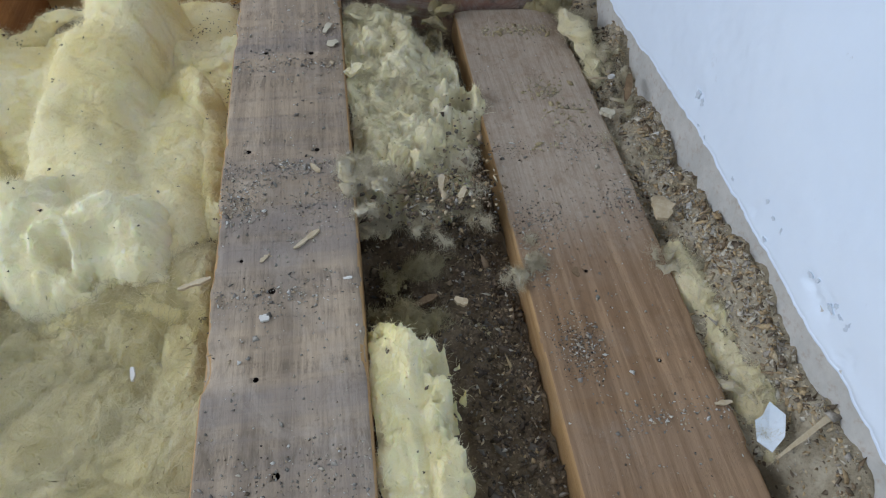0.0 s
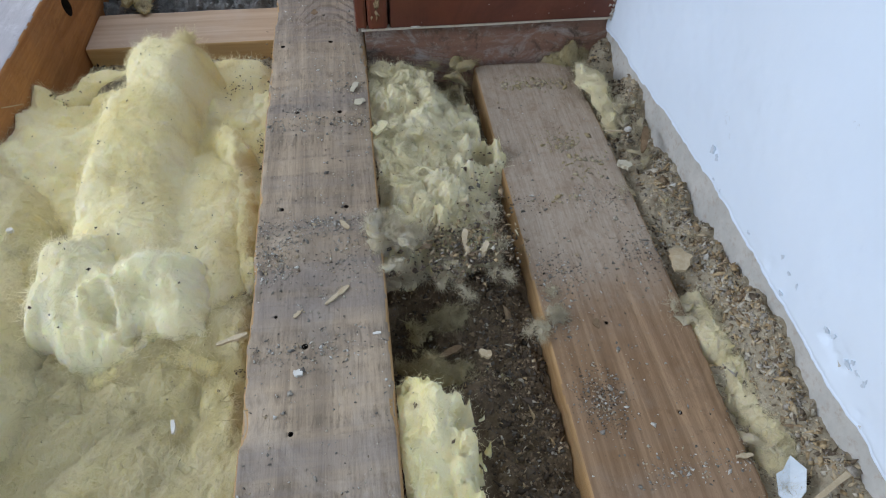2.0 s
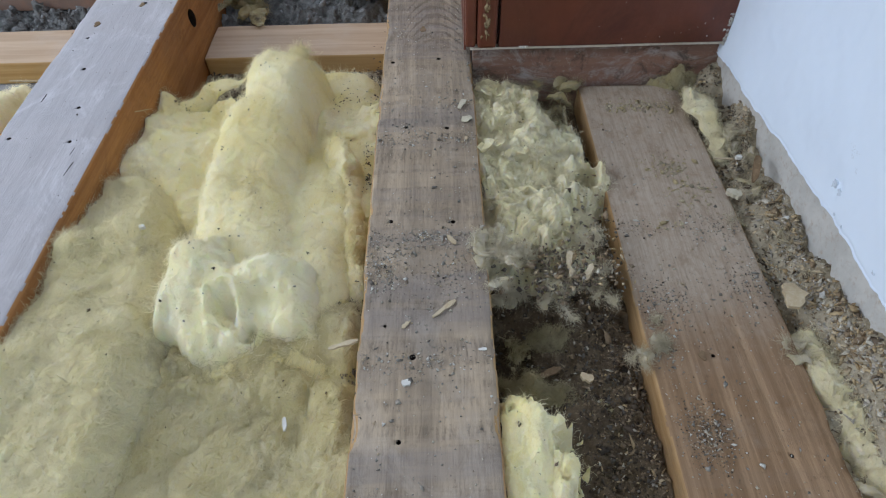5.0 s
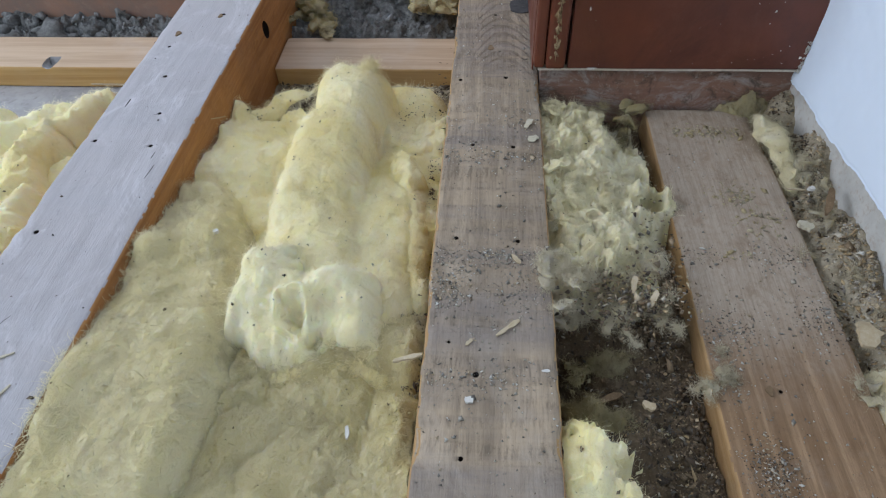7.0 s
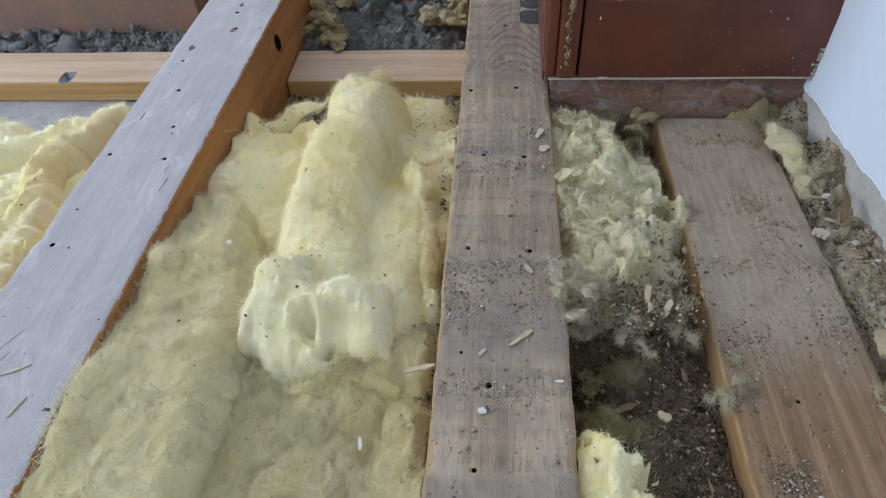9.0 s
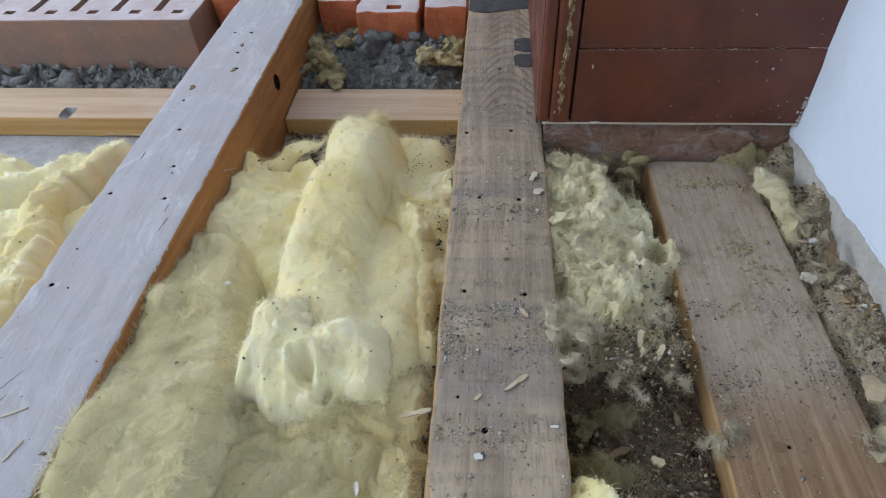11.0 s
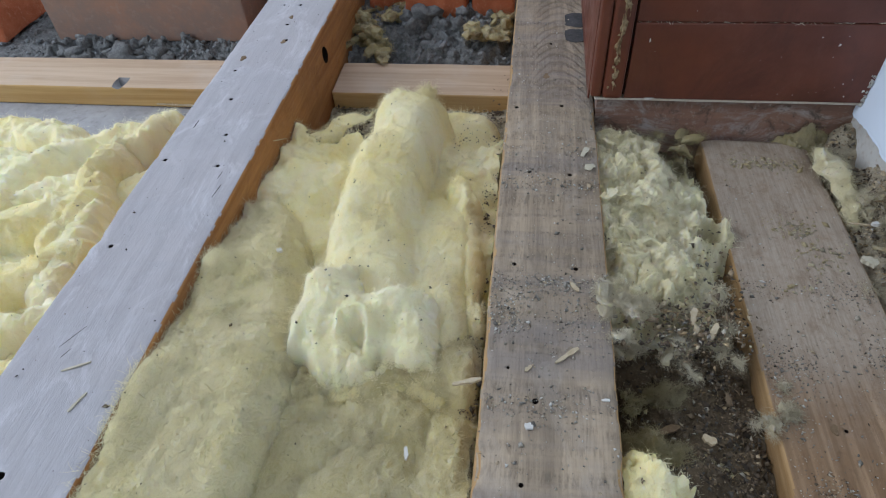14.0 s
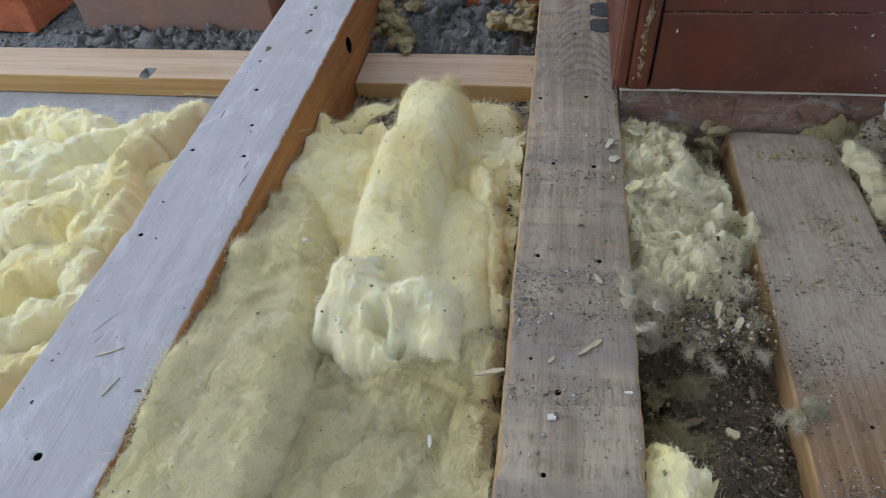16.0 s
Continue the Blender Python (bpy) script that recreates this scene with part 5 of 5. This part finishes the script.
def far_h(x, y):
    z = -0.092 + 0.008 * fbm(p3(x, y, 0.07), 2, 701)
    u, v = 0.83 * x + 0.56 * y, -0.56 * x + 0.83 * y
    z = z + 0.010 * strands(v, u, 0.035, 703, 0.25)
    end = 0.39 + 0.018 * fbm(p3(x, x * 0, 0.04), 3, 705) - 0.10 * bump(x, x * 0, -0.545, 0, 0.035, 1)
    return np.maximum(z - 0.06 * step01(y, end - 0.05, end + 0.01), -0.1245)


SURF.append(wool_sheet("wool_batt", "pale yellow wool layer beyond the whitish joist", -0.85, -0.3795, -0.35, 0.43, far_h, WOOL, 12000, 66, 0.003, 0.004, 1.2, -0.122))
for i, (a, b, c, r, top) in enumerate(STRANDS):
    def strand_h(x, y):
        px, py = drift(x, y)
        u, v = 0.83 * x + 0.56 * y, -0.56 * x + 0.83 * y
        return ridge(px, py, [a, b, c], r, -0.115, top) + 0.003 * strands(v, u, 0.014, 720 + i, 0.3)
    xs, ys = [q[0] for q in (a, b, c)], [q[1] for q in (a, b, c)]
    SURF.append(wool_sheet("wool_strand", "soft twisted pale yellow wool strand beyond the whitish joist", min(xs) - 0.05, min(max(xs) + 0.05, -0.3795), min(ys) - 0.05, max(ys) + 0.05, strand_h, WOOL_PALE if i % 2 == 0 else WOOL, 2200, 200 + i, 0.0022, 0.003, 1.0, -0.105, 0.012, 0.11))

# ---- loose debris ----
def uni(n, x0, x1, y0, y1, z):
    return np.stack([rg.uniform(x0, x1, n), rg.uniform(y0, y1, n), np.full(n, z)], 1)


def band(n, x0, x1, y, s, z):
    return np.stack([rg.uniform(x0, x1, n), rg.normal(y, s, n), np.full(n, z)], 1)


def patch(n, cx, cy, sx, sy, z):
    return np.stack([rg.normal(cx, sx, n), rg.normal(cy, sy, n), np.full(n, z)], 1)


def keep(p, x0, x1):
    return p[(p[:, 0] > x0) & (p[:, 0] < x1)]


J2 = keep(np.vstack([patch(60, 0.03, 0.10, 0.006, 0.004, 0), patch(60, 0.055, 0.118, 0.006, 0.004, 0), patch(60, 0.02, 0.07, 0.006, 0.005, 0), patch(50, 0.03, 0.265, 0.005, 0.004, 0), uni(1500, 0.002, 0.098, -0.4, 0.6, 0), band(260, 0.003, 0.098, 0.247, 0.006, 0), band(420, 0.003, 0.098, 0.116, 0.007, 0), patch(330, 0.012, 0.085, 0.012, 0.012, 0), patch(260, 0.075, 0.075, 0.015, 0.02, 0), band(160, 0.003, 0.098, 0.0, 0.006, 0), band(220, 0.003, 0.098, -0.125, 0.008, 0), band(120, 0.003, 0.098, 0.30, 0.012, 0), patch(90, 0.06, 0.0, 0.012, 0.012, 0)]), 0.001, 0.099)
grit("joist_grit", "grey and tan grit scattered over the joist", J2, 0.00075, GREY_BITS, 1)
dust2 = keep(np.vstack([band(330, 0.003, 0.098, 0.116, 0.008, 0), patch(260, 0.015, 0.085, 0.014, 0.014, 0), patch(300, 0.07, 0.08, 0.02, 0.02, 0), band(350, 0.003, 0.098, -0.125, 0.012, 0), band(300, 0.003, 0.098, 0.247, 0.008, 0), band(120, 0.003, 0.098, -0.005, 0.008, 0), uni(160, 0.002, 0.098, -0.4, 0.5, 0)]), 0.001, 0.099)
grit("joist_dust", "fine dark dust lying in bands on the joist", dust2[::2], 0.00045, DARK_BITS, 31)
dust3 = keep(np.vstack([patch(350, 0.245, 0.075, 0.02, 0.016, -0.035), patch(300, 0.325, 0.085, 0.016, 0.018, -0.035), patch(700, 0.248, -0.045, 0.010, 0.014, -0.035), band(300, 0.225, 0.335, 0.155, 0.008, -0.035), uni(200, 0.224, 0.335, -0.3, 0.37, -0.035)]), 0.223, 0.336)
grit("joist_dust", "fine dark dust patches on the brown joist", dust3, 0.00045, DARK_BITS, 32)
J3 = keep(np.vstack([uni(900, 0.224, 0.335, -0.4, 0.37, -0.035), band(200, 0.225, 0.335, 0.157, 0.008, -0.035), patch(320, 0.245, 0.075, 0.018, 0.014, -0.035), patch(260, 0.325, 0.085, 0.014, 0.014, -0.035), patch(330, 0.247, -0.045, 0.010, 0.014, -0.035), band(200, 0.26, 0.335, -0.10, 0.006, -0.035), patch(160, 0.236, 0.03, 0.006, 0.02, -0.035), patch(130, 0.31, 0.13, 0.02, 0.02, -0.035)]), 0.223, 0.336)
grit("joist_grit", "grey and tan grit scattered over the brown joist", J3, 0.00075, GREY_BITS, 2)
grit("sawdust", "pale sawdust crumbs on the brown joist", keep(np.vstack([band(220, 0.245, 0.325, 0.337, 0.006, -0.035), patch(170, 0.285, 0.237, 0.012, 0.010, -0.035), patch(120, 0.30, 0.195, 0.012, 0.012, -0.035), patch(40, 0.27, 0.157, 0.01, 0.004, -0.035)]), 0.223, 0.335), 0.0013, SAWDUST, 3)
grit("joist_grit", "sparse dark grit on the whitish joist", uni(160, -0.376, -0.27, -0.4, 0.7, 0), 0.0006, DARK_BITS, 4)
sp = np.vstack([uni(8000, 0.102, 0.219, -0.35, 0.12, 0), patch(2500, 0.20, -0.04, 0.014, 0.1, 0)])
sp = keep(sp, 0.102, 0.219)
sp[:, 2] = soil_h(sp[:, 0], sp[:, 1])
sp = sp[~((sp[:, 0] < 0.165) & (sp[:, 1] < -0.03))]
grit("loose_soil", "dark soil crumbs and chippings between the joists", sp, 0.0011, SOIL_BITS, 5, spread=1.1, shape=(1.1, 0.7, 0.4), tumble=0.6)
grit("soil_chips", "tan chips strewn over the dark soil", sp[::9] + np.array([0, 0, 0.001]), 0.0013, TAN_BITS, 25, spread=0.9, shape=(1.3, 0.6, 0.3), tumble=0.7)
gp = np.vstack([uni(3600, 0.339, 0.385, -0.4, 0.37, 0), patch(500, 0.372, 0.02, 0.006, 0.09, 0), patch(350, 0.365, 0.06, 0.010, 0.05, 0), patch(300, 0.372, 0.17, 0.010, 0.04, 0)])
gp = keep(gp, 0.339, 0.384)
gp[:, 2] = gap_h(gp[:, 0], gp[:, 1])
grit("wall_rubble", "tan plaster and wood chippings along the wall", gp[: len(gp) * 5 // 6], 0.0012, TAN_BITS, 6, spread=1.0, shape=(1.2, 0.7, 0.3), tumble=0.7)
grit("wall_grit", "grey grit along the wall", gp[len(gp) * 5 // 6:], 0.0011, GREY_BITS, 7, spread=1.0, shape=(1.2, 0.7, 0.4), tumble=0.7)
dk = np.vstack([patch(700, 0.362, 0.32, 0.008, 0.04, 0), patch(260, 0.36, 0.28, 0.010, 0.05, 0), patch(140, 0.35, 0.05, 0.006, 0.06, 0), patch(100, 0.348, -0.14, 0.006, 0.03, 0)])
dk = keep(dk, 0.340, 0.376)
dk[:, 2] = gap_h(dk[:, 0], dk[:, 1])
grit("wall_dirt", "dark crumbs in the gap along the wall", dk, 0.0015, SOIL_BITS, 17, spread=1.0)
big = np.vstack([patch(90, 0.362, 0.27, 0.008, 0.05, 0), patch(420, 0.372, 0.03, 0.006, 0.08, 0), patch(160, 0.362, 0.05, 0.010, 0.05, 0), patch(220, 0.374, -0.08, 0.005, 0.06, 0), patch(120, 0.37, 0.2, 0.008, 0.06, 0)])
big = keep(big, 0.341, 0.383)
big[:, 2] = gap_h(big[:, 0], big[:, 1])
grit("wall_rubble", "coarse tan plaster chips heaped along the wall", big, 0.0028, TAN_BITS, 16, shape=(1.2, 0.65, 0.25), spread=0.6, tumble=0.8)
tp = keep(patch(170, 0.165, 0.092, 0.028, 0.016, -0.014), 0.106, 0.218)
grit("heap_chaff", "tan chaff lodged in the wool heap", tp, 0.0019, TAN_BITS, 18, spread=0.9, shape=(1.3, 0.6, 0.3), tumble=0.9)
hp = np.vstack([patch(420, 0.165, 0.09, 0.03, 0.018, -0.016), patch(160, 0.20, 0.14, 0.012, 0.03, -0.02)])
grit("heap_dirt", "soil crumbs lodged in the wool heap", keep(hp, 0.105, 0.22), 0.0014, SOIL_BITS, 8, spread=1.0)
ap = uni(1500, -0.265, -0.003, 0.39, 0.548, -0.116)
grit("bay_grit", "dark crumbs on the ground at the batten", ap, 0.002, SOIL_BITS, 9)
ep = np.vstack([band(420, -0.022, -0.002, 0.2, 0.14, -0.056), uni(220, -0.018, -0.002, -0.04, 0.12, -0.045), patch(80, -0.128, -0.012, 0.007, 0.005, -0.046), patch(60, -0.055, 0.40, 0.014, 0.01, -0.06), patch(60, -0.25, 0.385, 0.012, 0.006, -0.056)])
grit("edge_dirt", "dark crumbs along the joist's side", ep[ep[:, 0] < -0.001], 0.0010, SOIL_BITS, 10, spread=1.0)
mp = np.stack([rg.uniform(-0.84, -0.44, 420), rg.normal(0.69, 0.018, 420), np.full(420, -0.11)], 1)
mp[:, 2] = mortar_h(mp[:, 0], mp[:, 1])
mp = mp[(mp[:, 1] > 0.642) & (mp[:, 1] < 0.735)]
grit("mortar_rubble", "grey mortar lumps under the hollow block", mp, 0.0025, MORTAR_BITS, 11, "mortar", shape=(1, 0.9, 0.8), spread=0.7)
mp2 = uni(700, -0.262, -0.005, 0.645, 0.8, 0)
mp2[:, 2] = mortar_mid_h(mp2[:, 0], mp2[:, 1])
grit("mortar_rubble", "grey mortar lumps behind the batten", mp2, 0.0028, MORTAR_BITS, 12, "mortar", shape=(1, 0.8, 0.6), spread=1.0)
mp3 = uni(320, -1.0, -0.8, 0.65, 0.9, 0)
mp3[:, 2] = mortar_h(mp3[:, 0], mp3[:, 1])
grit("mortar_rubble", "loose grey rubble beside the hollow block", mp3, 0.004, MORTAR_BITS, 13, "mortar", spread=1.1)

def lump_arrays(pts, size, seed):
    """Rounded knobbly lumps."""
    bm = bmesh.new()
    bmesh.ops.create_icosphere(bm, subdivisions=2, radius=1.0)
    base = np.array([v.co[:] for v in bm.verts])
    f = np.array([[v.index for v in q.verts] for q in bm.faces])
    bm.free()
    rr = np.random.default_rng(seed)
    k = len(pts)
    sc = size * np.exp(rr.normal(0, 0.4, (k, 1, 1)))
    v = np.broadcast_to(base, (k, *base.shape)) * sc * rr.uniform(0.65, 1.3, (k, 1, 3))
    v = v * (1 + 0.55 * fbm((v + rr.uniform(-5, 5, (k, 1, 3))) / (size * 0.8), 3, seed, 0.7))[..., None]
    v = v + np.asarray(pts)[:, None]
    return v.reshape(-1, 3), [(f[None] + (np.arange(k) * len(base))[:, None, None]).reshape(-1, 3)]


def lumps(name, label, pts, size, material, seed):
    v, f = lump_arrays(pts, size, seed)
    return tagged(link(name, mesh_from(name, v, f), material), label, "mortar", kind="stuff")


mq = np.stack([rg.uniform(-0.83, -0.44, 70), rg.uniform(0.655, 0.728, 70), np.zeros(70)], 1)
mq[:, 2] = mortar_h(mq[:, 0], mq[:, 1]) + 0.001
lumps("mortar_rubble", "knobbly grey mortar lumps under the hollow block", mq, 0.0075, MORTAR, 61)
mq = np.stack([rg.uniform(-0.2, -0.01, 26), rg.uniform(0.66, 0.78, 26), np.zeros(26)], 1)
mq[:, 2] = mortar_mid_h(mq[:, 0], mq[:, 1])
lumps("mortar_rubble", "knobbly grey mortar lumps behind the batten", mq, 0.008, MORTAR, 63)

# specks on the wool
pts = []
for ob, v, n in SURF:
    ok = np.nonzero(n[:, 2] > 0.5)[0]
    if len(ok) > 60:
        pts.append(v[rg.choice(ok, max(6, len(ok) // 130))])
grit("wool_specks", "dark specks scattered on the wool", np.vstack(pts), 0.0008, DARK_BITS, 14, spread=1.0)


def chip(name, label, x, y, z, length, width, thick, turn, material, category="chip", tilt=0.0, bend=0.0, seed=0):
    """A thin splinter or flake with uneven outline."""
    rr = random.Random(seed)
    bm = bmesh.new()
    n, top, bot = 7, [], []
    for i in range(n):
        t = i / (n - 1) * 2 - 1
        hw = width / 2 * (0.45 + 0.55 * math.sqrt(max(0, 1 - t * t))) * rr.uniform(0.75, 1.2)
        zz = bend * (1 - t * t) + tilt * t * length / 2
        for s in (-1, 1):
            px, py = t * length / 2, s * hw + rr.uniform(-0.1, 0.1) * width
            top.append(bm.verts.new((px, py, zz + thick)))
            bot.append(bm.verts.new((px, py, zz)))
    for i in range(n - 1):
        a, b, c, d = 2 * i, 2 * i + 1, 2 * i + 3, 2 * i + 2
        bm.faces.new((top[a], top[d], top[c], top[b]))
        bm.faces.new((bot[a], bot[b], bot[c], bot[d]))
        bm.faces.new((top[a], bot[a], bot[d], top[d]))
        bm.faces.new((top[b], top[c], bot[c], bot[b]))
    bm.faces.new((top[0], top[1], bot[1], bot[0]))
    bm.faces.new((top[-1], top[-2], bot[-2], bot[-1]))
    bmesh.ops.recalc_face_normals(bm, faces=bm.faces)
    bmesh.ops.transform(bm, matrix=pose(x, y, z, 0, 0, turn), verts=bm.verts)
    return tagged(part(name, bm, material), label, category)


chip("wood_splinter", "pale wood splinter on the grey joist", 0.064, 0.044, 0.0004, 0.023, 0.0035, 0.0015, 42, CHIP, seed=1)
chip("wood_chip", "pale oval wood chip on the grey joist", 0.071, 0.114, 0.0003, 0.012, 0.004, 0.001, -55, CHIP, seed=2)
chip("wood_splinter", "pale splinter sticking out beside the joist", -0.010, 0.016, -0.003, 0.022, 0.004, 0.002, 12, CHIP, seed=3, tilt=0.15)
chip("wood_chip", "small pale chip on the grey joist", 0.035, 0.03, 0.0003, 0.007, 0.003, 0.001, 50, CHIP, seed=4)
chip("white_crumb", "white round crumb on the grey joist", 0.037, -0.018, 0.0002, 0.006, 0.005, 0.002, 20, WHITE_BIT, seed=5)
chip("white_crumb", "small white chip on the grey joist", 0.091, 0.008, 0.0002, 0.006, 0.002, 0.001, 5, WHITE_BIT, seed=6)
chip("paint_flake", "pale flake leaning on the joist's edge", 0.086, 0.30, 0.0005, 0.016, 0.007, 0.001, 65, FLAKE, seed=7, bend=0.002)
chip("paint_flake", "pale flake leaning on the joist's edge", 0.09, 0.275, 0.0005, 0.012, 0.008, 0.001, 35, FLAKE, seed=8, bend=0.001)
bm = bmesh.new()
outline = [(-0.017, -0.005), (-0.004, -0.011), (0.013, -0.009), (0.019, 0.003), (0.007, 0.006), (0.002, 0.010), (-0.011, 0.006)]
ring = [bm.verts.new((u, v, 0.35 * abs(v + 0.3 * u) + 0.25 * u)) for u, v in [(0.85 * p, 0.85 * q) for p, q in outline]]
mid = bm.verts.new((0.001, 0.0, 0.0))
for q in range(len(ring)):
    bm.faces.new((mid, ring[q], ring[(q + 1) % len(ring)]))
ext = bmesh.ops.extrude_face_region(bm, geom=list(bm.faces))
bmesh.ops.translate(bm, vec=(0, 0, -0.001), verts=[g for g in ext["geom"] if isinstance(g, bmesh.types.BMVert)])
bmesh.ops.recalc_face_normals(bm, faces=bm.faces)
bmesh.ops.transform(bm, matrix=pose(0.347, -0.12, -0.024, -18, 0, 55), verts=bm.verts)
tagged(part("paint_flake", bm, PAPER), "bluish-white folded paint flake beside the brown joist", "chip")
chip("straw", "long pale straw leaning on the wall", 0.368, -0.127, -0.012, 0.066, 0.003, 0.002, 24, CHIP, seed=10, tilt=0.12)
chip("plaster_flake", "cream plaster flake beside the brown joist", 0.343, 0.066, -0.024, 0.024, 0.017, 0.003, 80, CHIP, seed=11, bend=0.004)
chip("plaster_chip", "pale grey plaster chip beside the brown joist", 0.338, 0.19, -0.03, 0.014, 0.009, 0.004, -30, FLAKE, seed=12)
chip("wood_splinter", "thin pale splinter by the brown joist", 0.338, 0.23, -0.02, 0.018, 0.002, 0.0012, -5, CHIP, seed=13)
chip("wood_chip", "ragged brown wood chip by the wall", 0.364, 0.215, -0.022, 0.028, 0.006, 0.003, 70, CHIP_BROWN, seed=14, tilt=0.3, bend=0.004)
chip("wood_splinter", "small pale splinter on the brown joist's edge", 0.331, -0.096, -0.034, 0.012, 0.003, 0.0015, 0, CHIP, seed=15)
chip("wood_splinter", "brown splinter lying on the soil", 0.142, 0.018, -0.056, 0.03, 0.005, 0.002, 22, CHIP_BROWN, seed=16)
chip("wood_chip", "curled tan chip on the soil", 0.17, 0.003, -0.036, 0.010, 0.006, 0.003, -30, CHIP, seed=17)
chip("wood_chip", "upright tan chip in the wool heap", 0.168, 0.10, -0.014, 0.014, 0.005, 0.003, 80, CHIP, seed=18, tilt=0.4)
chip("wood_chip", "tan chip in the wool heap", 0.182, 0.088, -0.018, 0.016, 0.006, 0.004, 60, CHIP, seed=19, tilt=0.3)
chip("wood_splinter", "white splinter lying on the mortar", -0.125, 0.742, -0.082, 0.02, 0.006, 0.002, -25, WHITE_BIT, seed=20)
chip("wood_splinter", "grey splinter on the whitish joist", -0.318, 0.0, 0.0004, 0.022, 0.0018, 0.0012, 28, FLAKE, seed=21)
chip("wood_splinter", "thin splinter on the whitish joist", -0.30, -0.03, 0.0004, 0.018, 0.002, 0.001, 70, FLAKE, seed=22)
chip("white_crumb", "white crumb on the yellow batt", -0.051, -0.032, -0.030, 0.010, 0.003, 0.002, 100, WHITE_BIT, seed=23)
chip("white_crumb", "white crumb on the olive batt", -0.20, 0.147, -0.012, 0.005, 0.004, 0.003, 10, WHITE_BIT, seed=24)
chip("white_crumb", "white crumb in the wall gap", 0.352, 0.23, -0.02, 0.006, 0.005, 0.003, 10, WHITE_BIT, seed=25)
chip("paint_flake", "pinkish-white flake at the casing's foot", 0.155, 0.3775, 0.0172, 0.010, 0.003, 0.002, 0, WHITE_BIT, seed=26)
# thin near-black slivers drawn as cracks, their shade in the colour
for cx, cy, cl, ct in ((-0.337, 0.028, 0.026, 62), (-0.334, 0.012, 0.012, 66), (-0.286, 0.215, 0.020, 84), (-0.292, 0.24, 0.012, 86), (-0.356, 0.33, 0.014, 88)):
    crack = chip("crack", "", cx, cy, -0.0012, cl, 0.0007, 0.0015, ct, HOLE_SHADE, "", seed=int(cl * 5000))
    crack.parent = WHITE_JOIST
# splintered underside of the batten and the sliver on the whitish joist
chip("wood_sliver", "pale sliver hanging from the whitish joist", -0.2665, 0.345, -0.03, 0.03, 0.002, 0.001, 85, CHIP, seed=27, tilt=-0.6)
chip("wood_sliver", "pale splintered edge of the pine batten", -0.50, 0.546, -0.12, 0.11, 0.003, 0.002, -2, CHIP, seed=28)


def stain(name, label, cx, cy, rx, ry, seed):
    """A thin tar blot with uneven outline on a joist top."""
    bm = bmesh.new()
    ring = []
    for i in range(28):
        a = 2 * math.pi * i / 28
        k = 1 + 0.28 * noise.noise(Vector((math.cos(a) * 1.6 + seed, math.sin(a) * 1.6, seed)))
        sx = max(-1.0, min(1.0, 1.5 * math.cos(a))) * rx * k
        ring.append(bm.verts.new((min(0.0985, max(0.0015, cx + sx)), cy + math.sin(a) * ry * k, 0.0008)))
    bm.faces.new(ring)
    ext = bmesh.ops.extrude_face_region(bm, geom=list(bm.faces))
    bmesh.ops.translate(bm, vec=(0, 0, -0.003), verts=[g for g in ext["geom"] if isinstance(g, bmesh.types.BMVert)])
    bmesh.ops.recalc_face_normals(bm, faces=bm.faces)
    return tagged(part(name, bm, TAR), label, "stain")


stain("tar_blot", "black tar blot on the grey joist", 0.084, 0.598, 0.016, 0.02, 2)
stain("tar_blot", "black tar blot on the grey joist", 0.082, 0.553, 0.014, 0.016, 5)
stain("tar_blot", "dark tarred end of the grey joist", 0.05, 0.755, 0.055, 0.05, 9)
